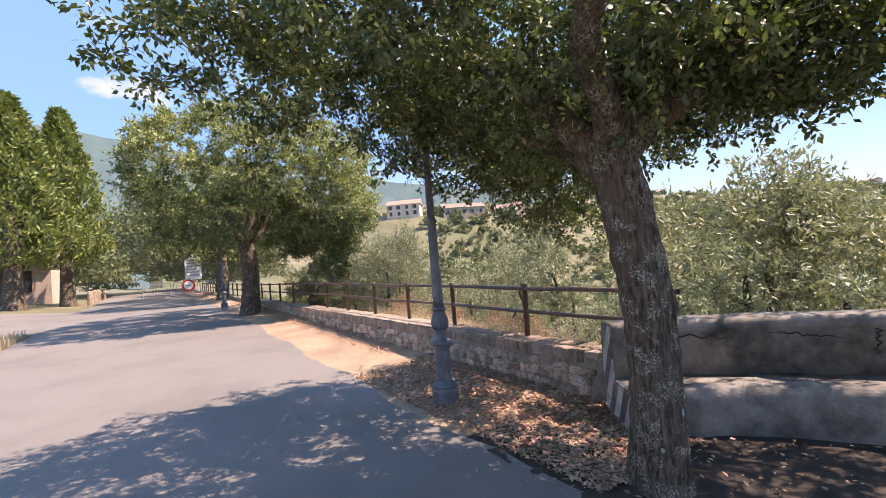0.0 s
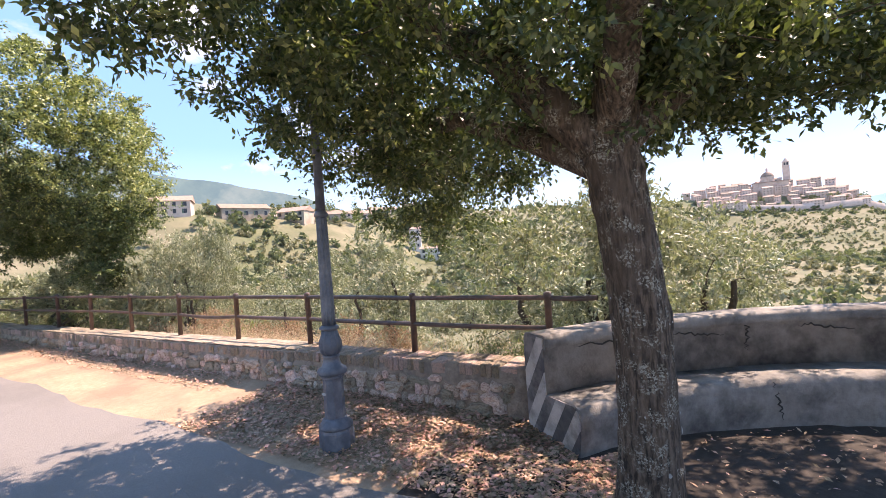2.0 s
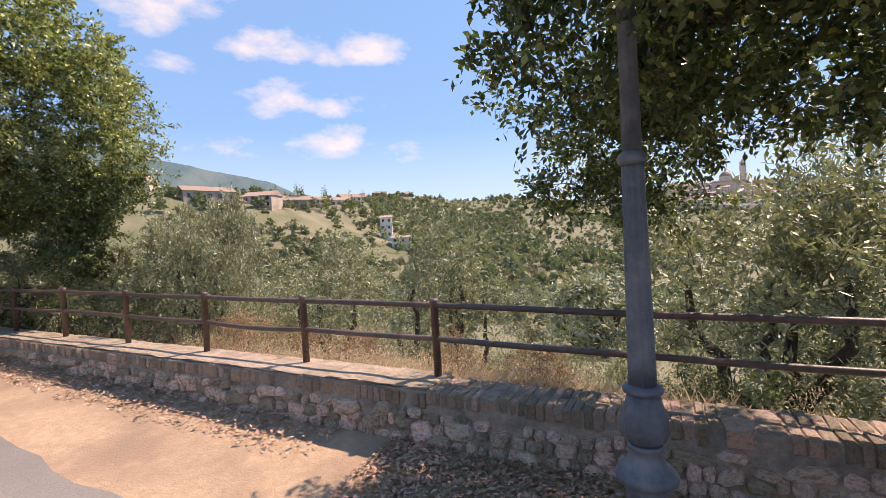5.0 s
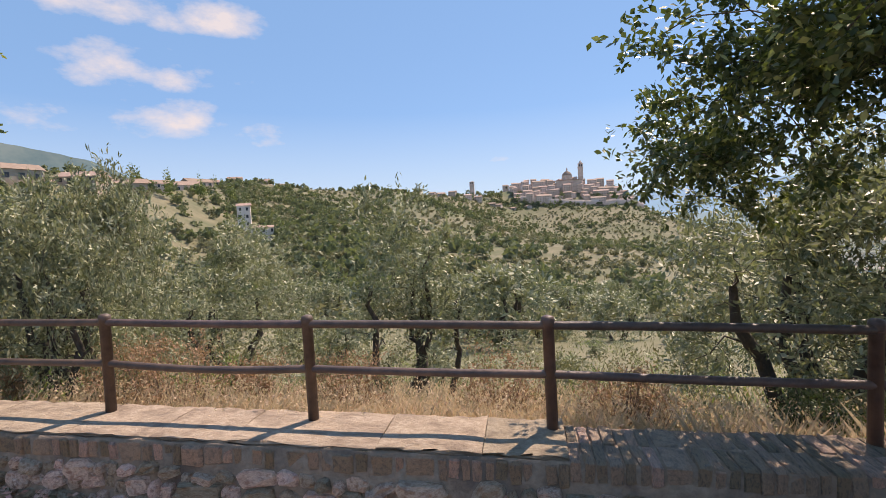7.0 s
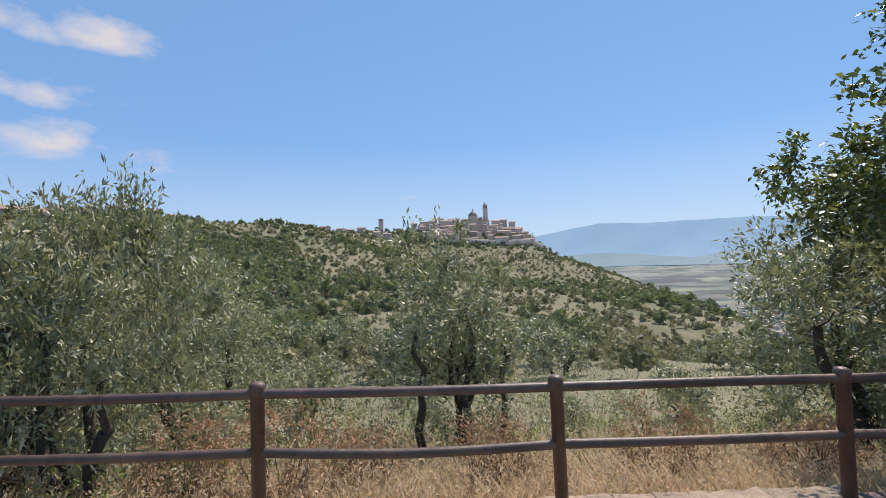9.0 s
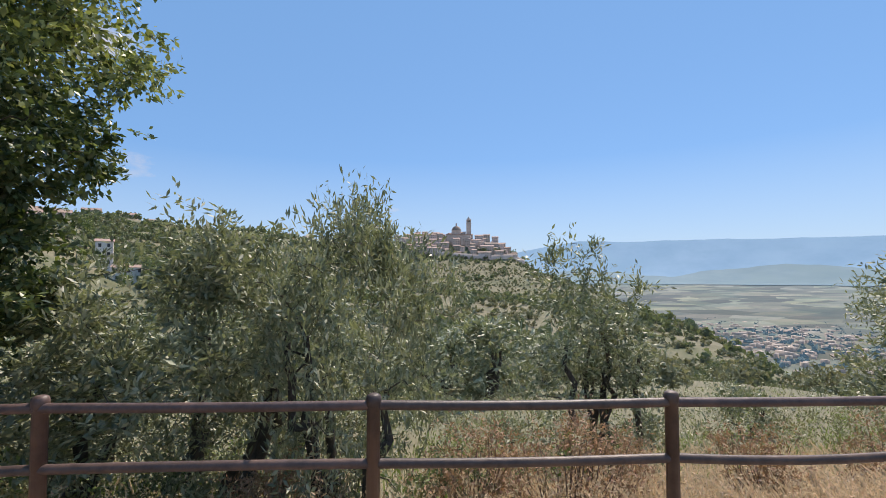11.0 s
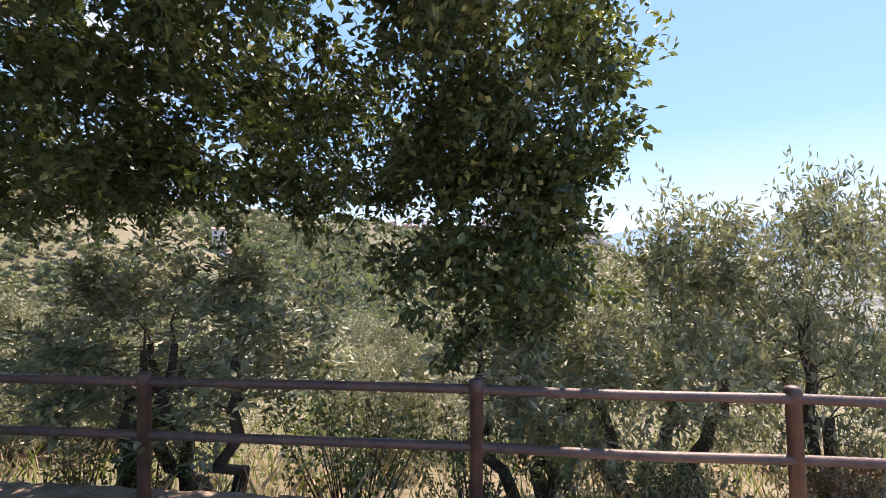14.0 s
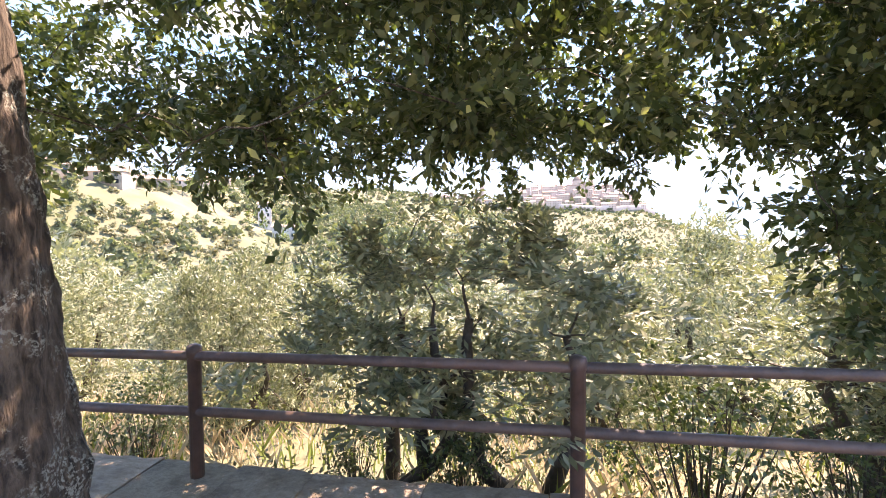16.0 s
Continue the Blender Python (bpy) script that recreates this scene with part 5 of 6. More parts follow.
def campanile(x, y, high, wide, label, spire):
    e = thing("bell_tower", label, "tower", loc=(x, y, along(x, y)))
    part("shaft", boxed(-wide / 2, -wide / 2, -8, wide / 2, wide / 2, high * 0.72), M_TOWNSTONE, e)
    part("cornice", boxed(-wide / 2 - 0.6, -wide / 2 - 0.6, high * 0.72, wide / 2 + 0.6, wide / 2 + 0.6, high * 0.74), M_TOWNSTONE, e)
    bel = part("belfry", boxed(-wide / 2 + 0.2, -wide / 2 + 0.2, high * 0.74, wide / 2 - 0.2, wide / 2 - 0.2, high * 0.86), M_TOWNSTONE, e)
    for s in (-1, 1):
        part("opening", boxed(s * wide * 0.2 - wide * 0.12, -wide / 2 - 0.05, high * 0.76, s * wide * 0.2 + wide * 0.12, -wide / 2 + 0.3, high * 0.84), M_PANE, bel)
    part("cornice", boxed(-wide / 2 - 0.5, -wide / 2 - 0.5, high * 0.86, wide / 2 + 0.5, wide / 2 + 0.5, high * 0.875), M_TOWNSTONE, e)
    part("spire", lathe([(wide * 0.46, high * 0.875), (wide * 0.3, high * (0.93 if spire else 0.9)), (0.15, high * (1.0 if spire else 0.92))], 8), M_TILE if not spire else M_TOWNSTONE, e)


tx = np.array([(-20, 832), (-12, 834), (2, 826), (14, 822), (24, 822), (36, 836), (62, 838), (66, 842), (120, 850), (128, 846), (150, 842), (158, 850), (166, 846), (182, 852), (190, 858), (-60, 826), (-70, 830), (-84, 838), (-100, 820), (-44, 832)], float)
rt2 = np.random.default_rng(19)
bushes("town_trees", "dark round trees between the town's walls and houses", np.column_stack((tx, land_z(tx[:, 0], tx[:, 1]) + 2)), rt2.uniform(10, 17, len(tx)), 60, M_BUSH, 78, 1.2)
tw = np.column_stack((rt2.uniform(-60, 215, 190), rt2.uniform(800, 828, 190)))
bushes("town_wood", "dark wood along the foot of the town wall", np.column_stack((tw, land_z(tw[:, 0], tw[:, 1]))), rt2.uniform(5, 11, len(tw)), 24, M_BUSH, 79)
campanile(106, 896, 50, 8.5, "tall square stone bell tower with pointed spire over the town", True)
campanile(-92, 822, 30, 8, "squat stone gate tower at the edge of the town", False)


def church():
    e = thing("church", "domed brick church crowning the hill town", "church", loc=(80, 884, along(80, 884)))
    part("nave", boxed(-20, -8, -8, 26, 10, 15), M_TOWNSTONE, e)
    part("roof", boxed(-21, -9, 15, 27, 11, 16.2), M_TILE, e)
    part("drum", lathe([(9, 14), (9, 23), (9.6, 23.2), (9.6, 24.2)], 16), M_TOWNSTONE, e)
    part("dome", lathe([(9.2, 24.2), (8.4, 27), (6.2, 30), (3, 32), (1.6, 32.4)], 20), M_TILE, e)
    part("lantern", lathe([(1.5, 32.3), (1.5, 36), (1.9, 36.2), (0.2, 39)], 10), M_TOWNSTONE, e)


church()
# cypress rows among the villages
cyp = [( -8 - dd * math.sin(radians(az)), dd * math.cos(radians(az))) for az, dd in ((41.5, 400), (41, 400), (40.6, 402), (40.1, 405), (36.5, 400), (36.1, 402), (35.7, 398), (35.2, 405), (33.2, 240), (31.6, 235), (31.2, 232),
                                                                                     (30.8, 236), (46, 262), (45.7, 264), (43.4, 262), (43.1, 264), (42.8, 266), (40.4, 262), (40.1, 265), (39.9, 262), (37.4, 290), (37.1, 292), (36.8, 290), (36.5, 294), (34.2, 320), (33.9, 322), (29, 245), (34.4, 250), (3.0, 830), (-0.5, 832), (-7.4, 840), (-11.2, 842), (-4.2, 828), (-4.8, 829), (24, 480), (21, 500))]
pp = np.array([(x, y, along(x, y) + 1) for x, y in cyp])
bushes("far_cypresses", "dark columnar cypresses among the villages", pp, np.random.default_rng(3).uniform(4, 6.5, len(pp)), 90, M_CYPRESS, 68, 3.2)

# ---------------------------------------------------------------- head of the road


def sign_board():
    x, y = -44.5, 3.3
    e = thing("notice_board", "white notice board on a steel post beside the barrier", "sign", loc=(x, y, float(road_z(x))))
    part("pole", lathe([(0.04, 0), (0.04, 3.4)], 10), M_STEEL, e)
    b = part("board", boxed(-0.03, -0.62, 1.2, 0.02, 0.62, 3.5, bevel=0.01), M_SIGNWHITE, e, "white printed panel", m=pose(0.06, 0, 0))
    for k in range(7):
        part("line", boxed(0.024, -0.5, 1.5 + k * 0.26, 0.03, 0.5 - 0.12 * (k % 3), 1.62 + k * 0.26), M_SIGNTEXT, b)


def barrier(y, round_sign):
    x = -43.2
    e = thing("road_barrier", "steel crowd barrier across the road end", "barrier", "road barriers", (x, y, float(road_z(x))))
    part("frame", lathe([(0.03, 0), (0.03, 1.05)], 8), M_STEEL, e, m=pose(0, -0.95, 0))
    part("frame", lathe([(0.03, 0), (0.03, 1.05)], 8), M_STEEL, e, m=pose(0, 0.95, 0))
    for z in (0.2, 1.03):
        part("bar", boxed(-0.02, -0.95, z - 0.025, 0.02, 0.95, z + 0.025), M_STEEL, e)
    for k in range(9):
        part("bar", lathe([(0.012, 0.2), (0.012, 1.03)], 6), M_STEEL, e, m=pose(0, -0.76 + 0.19 * k, 0))
    if round_sign:
        s = part("disc", lathe([(0.5, 0), (0.5, 0.02)], 28), M_SIGNRED, e, "red-ringed round sign", m=pose(0.03, 0.1, 0.75, 0, 90, 0))
        part("field", lathe([(0.34, 0.021), (0.34, 0.028)], 28), M_SIGNWHITE, s)
        part("bar", boxed(-0.05, -0.2, 0.028, 0.05, 0.2, 0.033), M_SIGNTEXT, s)


sign_board()
for k, y in enumerate((0.6, 2.7, 4.6)):
    barrier(y, k == 1)


def stone_post(x, y):
    e = thing("stone_post", "pale rough stone post along the road edge", "post", "stone posts", (x, y, float(road_z(x))))
    part("shaft", lathe([(0.16, -0.2), (0.15, 0.8), (0.12, 0.92), (0.05, 0.95)], 9), M_CAP, e)
    return e


sp = stone_post(-40, -3.4)
for x, y in ((-42, -3.5), (-44.2, -3.5), (-46.5, -3.6), (-49, -3.6), (-52, -3.4)):
    copy_thing(sp, pose(x, y, float(road_z(x)), 0, 0, x * 40))
gh = house("small pale rendered gate hut behind the cypresses", 3.4, 3, 3.2, 1, 1, 91, M_HOUSE, 0.8, "hut")
gh.matrix_basis = pose(-47, -7.5, float(land_z(-47, -7.5)), 0, 0, 80)
pp = np.array([(x, y, float(road_z(x)) + 0.4) for x, y in ((-58, -1), (-60, 3), (-57, 6), (-62, -5), (-55, -6), (-66, 1), (-54, 9), (-60, 9), (-52, -9), (-64, 7), (-50, 7.5), (-58, -11))])
bushes("road_end_trees", "leafy trees closing the end of the road", pp, np.random.default_rng(9).uniform(8, 13, len(pp)), 2600, M_BUSH, 70, 1.1)

# ---------------------------------------------------------------- grass, weeds, litter


def blades(name, label, x, y, z, high, wide, mat, seed, lean=0.35):
    rng = np.random.default_rng(seed)
    n = len(x)
    a = rng.random(n) * 6.283
    h = high * rng.uniform(0.4, 1.2, n)
    ax = np.stack((np.cos(a), np.sin(a), 0 * a), -1)
    b = np.stack((x, y, z), -1)
    tilt = np.stack((np.cos(a + 1.57 + rng.normal(0, 0.5, n)), np.sin(a + 1.57), 0 * a), -1) * (lean * h * rng.random(n))[:, None]
    up = np.stack((0 * h, 0 * h, h), -1)
    w = (wide * rng.uniform(0.6, 1.3, n))[:, None]
    v = np.stack((b - ax * w, b + ax * w, b + up * 0.6 + tilt * 0.45 + ax * w * 0.7, b + up + tilt), 1).reshape(-1, 3)
    k = np.arange(n)[:, None] * 4
    f = np.concatenate((k + np.array((0, 1, 2)), k + np.array((0, 2, 3))))
    return tagged(new(name, mesh_of(name, v, f, mat)), label, "grass", kind="stuff")


rg = np.random.default_rng(40)
n = 26000
x = rg.uniform(-24, 1, n)
y = 4.34 + rg.random(n) ** 1.3 * 5.5
keep = (np.hypot(x - 0.6, y - 1.2) > 5.3) & (rg.random(n) < np.where(np.abs(x + 7.2) < 3.2, 1, 0.22 + 0.2 * np.sin(x * 1.9)))
x, y = x[keep], y[keep]
blades("dry_grass", "tall straw-coloured dry grass behind the wall", x, y, land_z(x, y) - 0.03, 0.38, 0.0019, M_STRAW, 41, 0.8)
n = 9000
x = rg.uniform(-26, 1, n)
y = 4.34 + rg.random(n) * 8
keep = (np.sin(x * 1.3 + 2) * np.sin(y * 1.7) > 0.0) & (np.hypot(x - 0.6, y - 1.2) > 5.3)
x, y = x[keep], y[keep]
blades("weeds", "green weeds and shoots on the slope", x, y, land_z(x, y) - 0.03, 0.35, 0.009, M_WEED, 42, 0.6)
n = 20000
x = rg.uniform(-60, 25, n)
y = rg.uniform(7, 70, n)
blades("slope_grass", "pale dry grass over the slope", x, y, land_z(x, y) - 0.03, 0.38, 0.009, M_SCRUB, 43, 0.6)
n = 12000
x = np.clip(rg.normal(-7.6, 1.5, n), -12, -4.2)
y = 4.26 + np.abs(rg.normal(0, 0.75, n))
blades("straw", "bleached seeding grass standing behind the wall", x, y, land_z(x, y) - 0.03, 0.38, 0.0016, M_STRAW, 46, 0.9)
hx = np.clip(rg.normal(-7.4, 1.3, 2600), -11, -4.6)
hy = 4.3 + np.abs(rg.normal(0, 0.6, 2600))
hz = land_z(hx, hy) + rg.uniform(0.12, 0.48, 2600)
v, f = leaves(np.stack((hx, hy, hz), -1), rg, 0.035, 0.011, -0.3)
tagged(new("seed_heads", mesh_of("seed_heads", v, f, M_STRAW)), "bleached seed heads above the dry grass", "grass", kind="stuff")
n = 5000
x = rg.uniform(-19, -7, n)
y = -3.15 - rg.random(n) ** 1.5 * 3
blades("bank_grass", "yellow dry grass on the roadside bank", x, y, land_z(x, y) - 0.02, 0.35, 0.012, M_STRAW, 44)


def litter():
    rng = np.random.default_rng(50)
    n = 27000
    x = np.concatenate((-2.2 - 4.3 * rng.random(n) ** 1.35, rng.uniform(-24, -7, n // 3), rng.uniform(-3.4, 2.5, n // 18)))
    y = np.concatenate((2.45 + 1.33 * rng.random(n) ** 0.8, 3.25 + 0.52 * rng.random(n // 3) ** 0.6, rng.uniform(2.2, 4.8, n // 18)))
    keep = (x < -2.6) | (np.hypot(x - BC[0], y - BC[1]) < BR0 - 0.1)
    x, y = x[keep], y[keep]
    z = verge_z(x, y) + 0.016 + 0.03 * rng.random(len(x)) ** 2
    z = np.where(x > -3.5, np.maximum(z, road_z(x) + 0.04), z)
    m = len(x)
    c = np.stack((x, y, z), -1)
    d = unit(np.stack((rng.standard_normal(m), rng.standard_normal(m), 0.22 * rng.standard_normal(m)), -1))
    s = unit(np.cross(d, np.stack((0.35 * rng.standard_normal(m), 0.35 * rng.standard_normal(m), np.ones(m)), -1)))
    u = np.cross(s, d)
    L = 0.009 + 0.024 * rng.random((m, 1)) ** 1.6
    W = L * rng.uniform(0.35, 0.6, (m, 1))
    v = np.stack((c - d * L, c + s * W + u * W * 0.5, c + d * L + u * L * 0.2, c - s * W + u * W * 0.5), 1).reshape(-1, 3)
    k = np.arange(m)[:, None] * 4
    f = np.concatenate((k + np.array((0, 1, 2)), k + np.array((0, 2, 3))))
    tagged(new("leaf_litter", mesh_of("leaf_litter", v, f, M_LITTER)), "brown dead oak leaves strewn along the wall", "leaves", kind="stuff")


litter()


def undergrowth(name, label, mat, count, per, seed, x0, x1, y0, y1, high):
    """Low scrub: knots of small leaves on thin twigs, close over the ground."""
    rng = np.random.default_rng(seed)
    x, y = rng.uniform(x0, x1, count), y0 + (y1 - y0) * rng.random(count) ** 1.2
    ok = np.hypot(x - 0.6, y - 1.2) > 5.4
    ok &= ~((np.abs(x + 7.4) < 1.9) & (y < 5.9))
    x, y = x[ok], y[ok]
    c = np.stack((x, y, land_z(x, y) + high * rng.random(len(x))), -1)
    p, d = clumped(rng, c, per, 0.38, 0.9)
    v, f = leaves(p, rng, 0.06, 0.020, -0.2, d, 0.1)
    return tagged(new(name, mesh_of(name, v, f, mat)), label, "scrub", kind="stuff")


def straw_heads():
    """Bleached grasses gone to seed: fine florets along leaning stalks."""
    rng = np.random.default_rng(88)
    n = 1500
    x, y = np.clip(rng.normal(-7.6, 2.0, n), -12.5, -3.6), 4.28 + np.abs(rng.normal(0, 0.8, n))
    foot = np.stack((x, y, land_z(x, y)), -1)
    lean = np.stack((rng.normal(0, 0.16, n), rng.normal(-0.02, 0.12, n), rng.uniform(0.2, 0.62, n)), -1)
    idx = np.repeat(np.arange(n), 26)
    t = rng.uniform(0.35, 1.0, (len(idx), 1))
    c = foot[idx] + lean[idx] * t + rng.normal(0, 0.022, (len(idx), 3))
    v, f = leaves(c, rng, 0.034, 0.008, -0.5, lean[idx], 0.1)
    tagged(new("seeding_grass", mesh_of("seeding_grass", v, f, M_STRAW)), "bleached grass with fluffy seed heads behind the wall", "grass", kind="stuff")


straw_heads()


def dead_bush(x, y, size, seed):
    """A dried-out shrub: bare russet twigs with shrivelled leaves."""
    rng = np.random.default_rng(seed)
    e = thing("dead_bush", "dry russet shrub with shrivelled leaves behind the railing", "bush", "dry shrubs", (x, y, float(land_z(x, y))))
    tips = in_ellipsoid(rng, 46, (0, 0, 0.55 * size), (0.55 * size, 0.45 * size, 0.5 * size), 0.3)
    g = Gather()
    for q in tips:
        t = np.linspace(0, 1, 5)[:, None]
        a, b = tube(np.array((q[0] * 0.2, q[1] * 0.2, -0.1)) * (1 - t) + q * t + 0.04 * size * rng.standard_normal((5, 3)) * t, (0.008, 0.006, 0.005, 0.004, 0.002), 4)
        g.add(a, b)
    tagged(hang("branchwork", g.mesh("branchwork", M_DRYTWIG), e), kind="stuff")
    p, d = clumped(rng, tips, 70, 0.24 * size, 0.9)
    a, b = leaves(p, rng, 0.038, 0.014, 0.1, d, 0.4)
    hang("foliage", mesh_of("foliage", a, b, M_DRYLEAF), e)
    return e


for k, (x, y, size) in enumerate(((-9.5, 5.0, 0.9), (-9.0, 5.5, 0.7), (-7.9, 5.2, 0.75), (-6.6, 5.3, 0.8), (-10.2, 5.1, 0.8), (-5.6, 5.1, 0.7), (-11.6, 5.0, 0.6))):
    dead_bush(x, y, size, 300 + k)
undergrowth("scrub", "grey-brown scrub crowding the slope behind the railing", M_SCRUB, 760, 95, 81, -30, 4, 4.8, 15, 0.8)
undergrowth("green_scrub", "green brambles and shoots on the slope", M_WEED, 260, 130, 82, -30, 4, 4.9, 17, 0.6)


def sucker(x, y, seed):
    """A dark bush of holm-oak shoots."""
    rng = np.random.default_rng(seed)
    e = thing("holm_oak_bush", "dark glossy holm-oak shoots crowding behind the railing", "bush", "oak shoots", (x, y, float(land_z(x, y))))
    c = in_ellipsoid(rng, 34, (0, 0, 0.75), (0.75, 0.5, 0.75), 0.2)
    g = Gather()
    for q in c:
        t = np.linspace(0, 1, 4)[:, None]
        a, b = tube(np.array((q[0] * 0.25, q[1] * 0.25, -0.1)) * (1 - t) + q * t + 0.03 * rng.standard_normal((4, 3)) * t, (0.012, 0.009, 0.006, 0.003), 4)
        g.add(a, b)
    tagged(hang("branchwork", g.mesh("branchwork", M_OLIVEBARK), e), kind="stuff")
    p, d = clumped(rng, c, 62, 0.28, 0.9)
    a, b = leaves(p, rng, 0.06, 0.032, 0.1, d)
    hang("foliage", mesh_of("foliage", a, b, M_OAK), e)
    return e


sk = sucker(-14.9, 5.1, 71)
sk.matrix_basis = sk.matrix_basis @ Matrix.Scale(0.85, 4)
for k, (x, y, s) in enumerate(((-14.0, 5.15, 0.75), (-16.4, 4.95, 0.6), (-17.3, 5.3, 0.5), (-12.6, 5.2, 0.5), (-19.0, 5.1, 0.7), (-10.3, 5.3, 0.6), (-4.2, 5.4, 0.6))):
    copy_thing(sk, pose(x, y, float(land_z(x, y)), 0, 0, 70 * k) @ Matrix.Scale(s, 4))
undergrowth("pale_scrub", "silver-leaved scrub on the slope", M_OLIVE, 700, 75, 83, -34, 6, 6.0, 24, 1.4)

# ---------------------------------------------------------------- the wall's pieces


def rubble_mesh(seed):
    """A rough stone of about unit size: an uneven outline, domed towards the road."""
    rng = np.random.default_rng(seed)
    bm = bmesh.new()
    k = 9
    ang = np.linspace(0, 2 * math.pi, k, endpoint=False) + rng.normal(0, 0.13, k)
    rim = []
    for t in ang:
        c, n = math.cos(t), math.sin(t)
        q = 0.5 / max(abs(c), abs(n)) * rng.uniform(0.74, 1.0)
        rim.append((c * min(q, 0.6), n * min(q, 0.6)))
    rings = [[bm.verts.new((a * sc, y + w * rng.standard_normal(), b * sc)) for a, b in rim] for sc, y, w in ((0.97, 0.5, 0), (1.0, -0.2, 0.04), (0.86, -0.42, 0.05), (0.5, -0.5, 0.07))]
    for p, q in zip(rings, rings[1:]):
        for i in range(k):
            bm.faces.new((p[i], q[i], q[(i + 1) % k], p[(i + 1) % k]))
    bm.faces.new(rings[-1][::-1])
    bmesh.ops.recalc_face_normals(bm, faces=bm.faces)
    me = bpy.data.meshes.new("stone")
    bm.to_mesh(me)
    bm.free()
    me.materials.append(M_STONE)
    return me


def joined(g, me, m):
    """Adds a piece's mesh, as triangles, to the joined rest."""
    vv = np.array([tuple(m @ v.co) for v in me.vertices])
    tris = [(p.vertices[0], p.vertices[i], p.vertices[i + 1]) for p in me.polygons for i in range(1, len(p.vertices) - 1)]
    g.add(vv, tris)


rw = np.random.default_rng(90)
stone_kinds = [rubble_mesh(200 + k) for k in range(9)]
count = 0
rest = Gather()
for row, (zc, hh) in enumerate(((0.205, 0.095), (0.30, 0.115), (0.41, 0.125), (0.52, 0.12))):
    x = -3.25 - 0.05 * row
    while x > -34:
        big = rw.random() < 0.22
        wd = rw.uniform(0.17, 0.30) if big else rw.uniform(0.06, 0.16)
        xc = x - wd / 2
        high = hh * (rw.uniform(1.05, 1.45) if big else rw.uniform(0.75, 1.05))
        zz = cap_z(xc) - zc + rw.normal(0, 0.014) - (0.012 if big and row == 0 else 0)
        m = pose(xc, WALL_Y0 + 0.020 + rw.uniform(-0.018, 0.012) - (0.006 if big else 0), zz, 0, rw.normal(0, 9), rw.normal(0, 4)) @ Matrix.Diagonal((wd * 1.14, rw.uniform(0.08, 0.12), high * 1.15, 1))
        me = stone_kinds[int(rw.integers(0, 9))]
        if rw.random() < 0.985:
            if count < 296 and -13 < x and row < 3:
                hang("stone", me, wall, m=m)
                count += 1
            else:
                joined(rest, me, m)
        x -= wd + rw.uniform(0.0, 0.016)
tagged(hang("stonework", rest.mesh("stonework", M_STONE), wall), kind="stuff")

brick_kinds = []
for k in range(4):
    g = np.random.default_rng(400 + k)
    bm = boxed(-0.5, -0.5, -0.5, 0.5, 0.5, 0.5)
    bmesh.ops.bevel(bm, geom=bm.edges[:], offset=0.09, segments=1, affect="EDGES")
    for v in bm.verts:
        v.co += Vector((0.045 * g.standard_normal(), 0.018 * g.standard_normal(), 0.028 * g.standard_normal()))
    me = bpy.data.meshes.new("brick")
    bm.to_mesh(me)
    bm.free()
    me.materials.append(M_BRICK)
    brick_kinds.append(me)
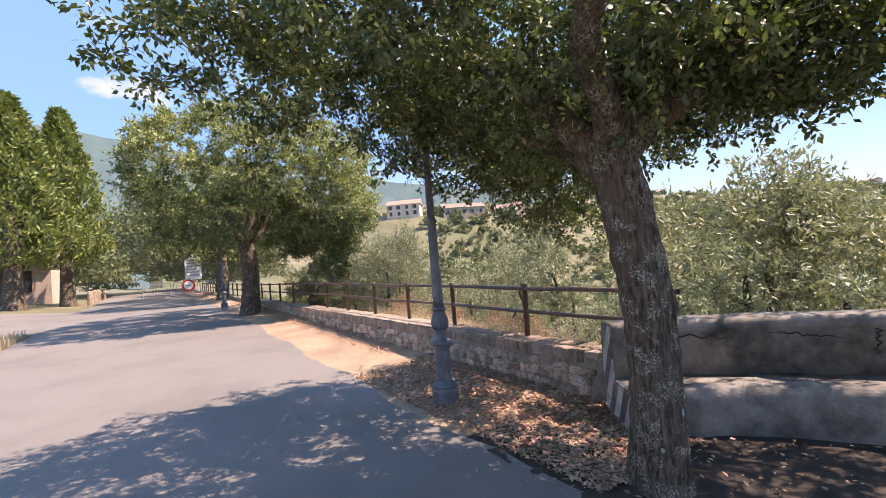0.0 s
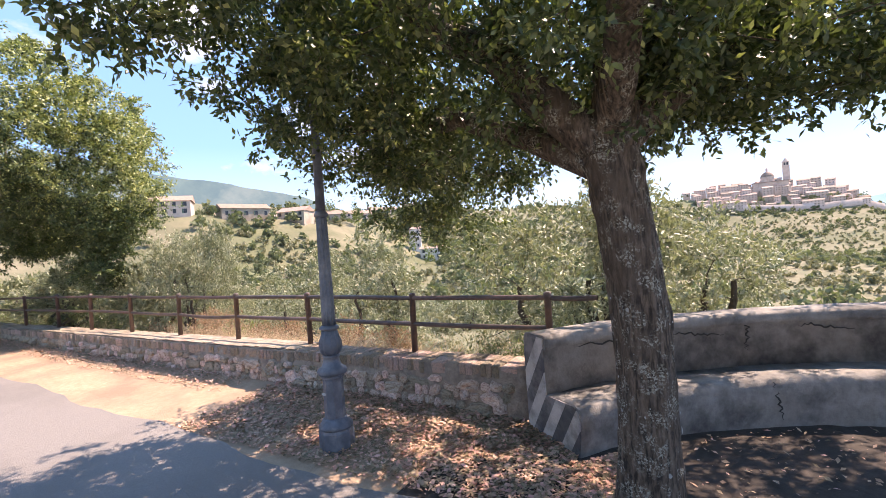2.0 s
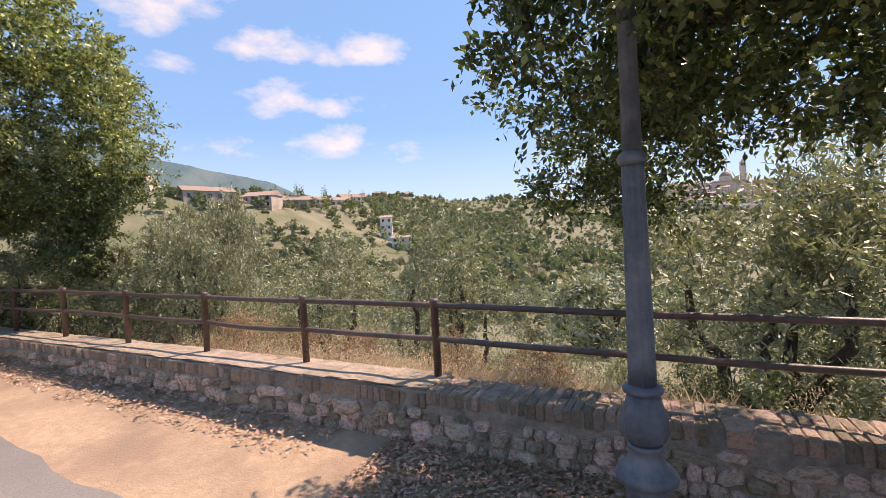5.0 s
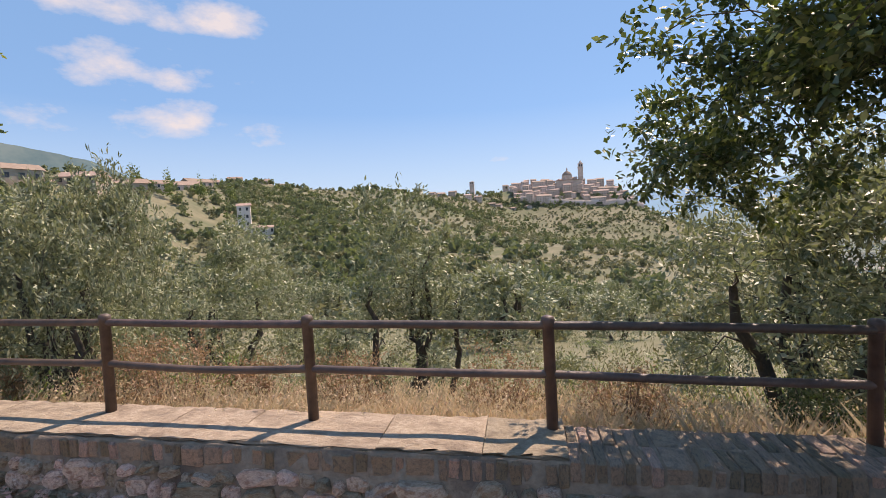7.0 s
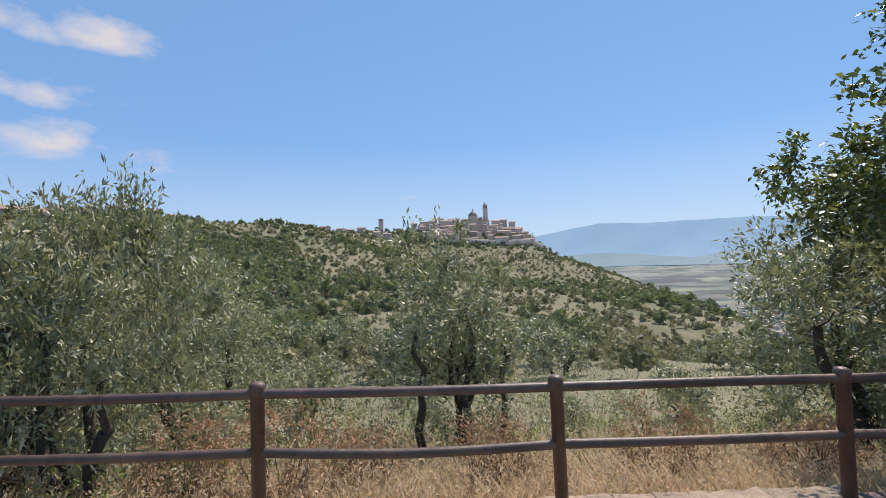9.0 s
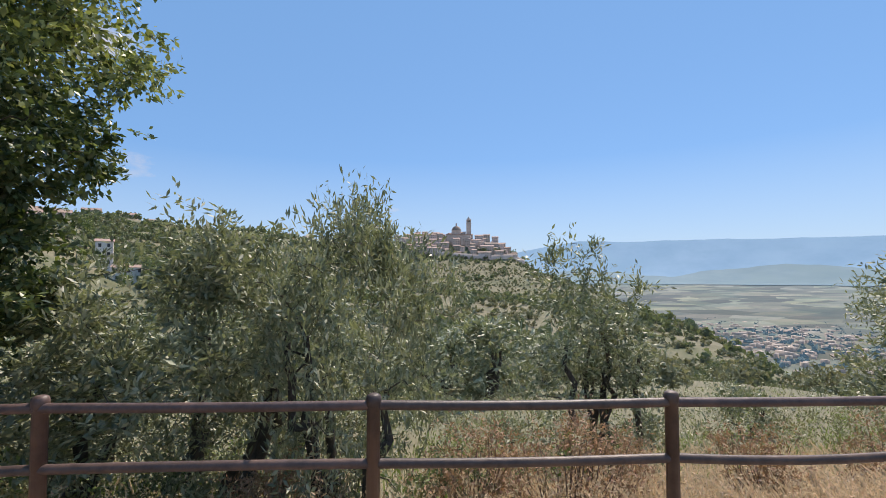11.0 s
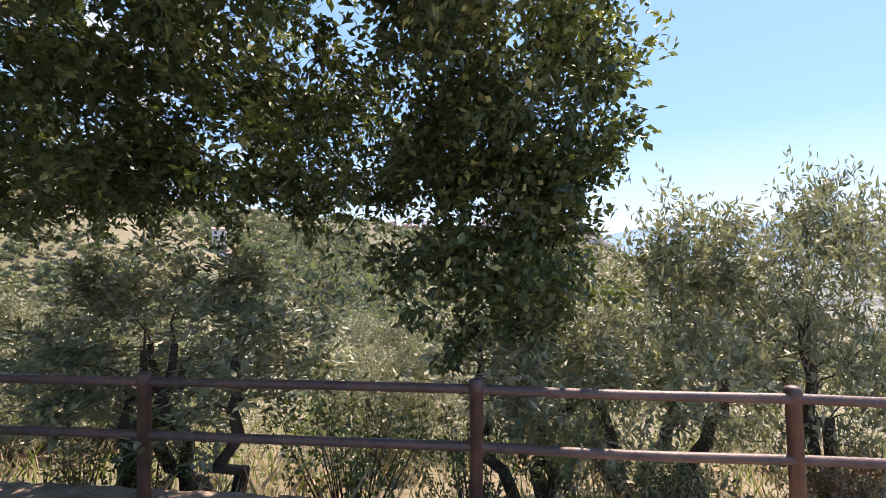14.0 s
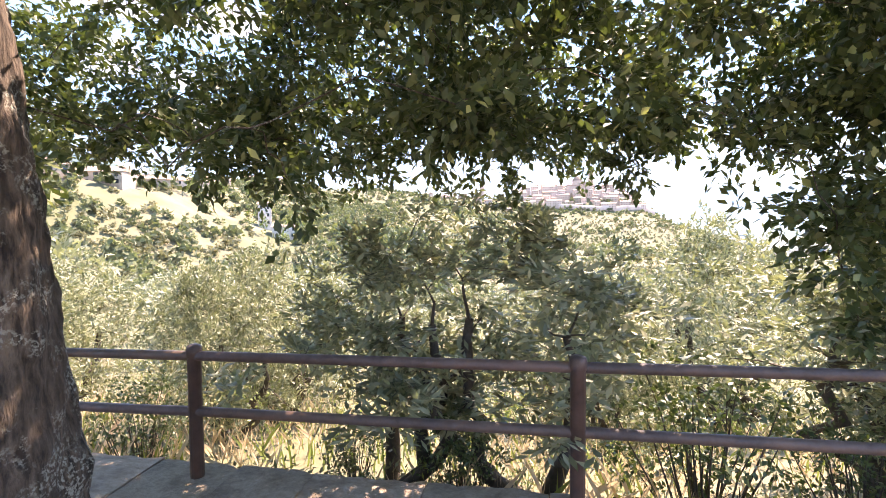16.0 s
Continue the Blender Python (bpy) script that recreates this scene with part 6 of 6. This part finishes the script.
# a course of bricks on edge under the cap; nearest the bench they run back across the top
rest = Gather()
x = -3.2
while x > -34:
    wd = rw.uniform(0.05, 0.078) if rw.random() < 0.82 else rw.uniform(0.10, 0.2)
    xc = x - wd / 2
    bare = x > -6.15
    deep = 0.215 if bare else 0.15
    top = 0.002 if bare else 0.022
    high = 0.125 * rw.uniform(0.86, 1.06)
    if rw.random() > (0.02 if bare else 0.07):
        m = pose(xc, WALL_Y0 - 0.008 + deep / 2 + rw.normal(0, 0.006), cap_z(xc) - top - high / 2 + rw.normal(0, 0.004), rw.normal(0, 1.5), rw.normal(0, 2.4), rw.normal(0, 2)) @ Matrix.Diagonal((wd * 0.93, deep, high, 1))
        me = brick_kinds[int(rw.integers(0, 4))]
        if x > -16:
            hang("brick", me, wall, m=m)
        else:
            joined(rest, me, m)
        if bare:
            hang("brick", brick_kinds[int(rw.integers(0, 4))], wall, m=pose(xc, WALL_Y0 + 0.318 + rw.normal(0, 0.006), cap_z(xc) - 0.06 + rw.normal(0, 0.004), rw.normal(0, 1), rw.normal(0, 1.5), rw.normal(0, 2))
                 @ Matrix.Diagonal((wd * 0.95, 0.212, 0.115, 1)))
    x -= wd + 0.004
tagged(hang("brickwork", rest.mesh("brickwork", M_BRICK), wall), kind="stuff")

# the rendered cap: flat slabs with worn, uneven edges
slab = []
for k in range(4):
    bm = boxed(-0.5, -0.5, -0.5, 0.5, 0.5, 0.5)
    bmesh.ops.subdivide_edges(bm, edges=bm.edges[:], cuts=6, use_grid_fill=True)
    g = np.random.default_rng(300 + k)
    for v in bm.verts:
        edge = abs(v.co.y) > 0.45
        v.co.z += 0.09 * math.sin(v.co.x * 5 + k) * math.sin(v.co.y * 4 + 2 * k) + 0.035 * g.standard_normal() - (0.22 * g.random() if edge and v.co.z > 0 else 0)
        if edge:
            v.co.y += 0.022 * g.standard_normal()
    me = bpy.data.meshes.new("cap_slab")
    bm.to_mesh(me)
    bm.free()
    me.materials.append(M_CAP)
    me.polygons.foreach_set("use_smooth", np.ones(len(me.polygons), bool))
    slab.append(me)
x = -6.17
while x > -47:
    wd = rw.uniform(0.4, 0.95)
    xc = x - wd / 2
    hang("cap_slab", slab[int(rw.integers(0, 4))], wall, m=pose(xc, (WALL_Y0 + WALL_Y1) / 2 + 0.026, cap_z(xc) - 0.012 + rw.normal(0, 0.002), 0, 0.54, 0) @ Matrix.Diagonal((wd * 0.992, 0.445, 0.046, 1)))
    x -= wd
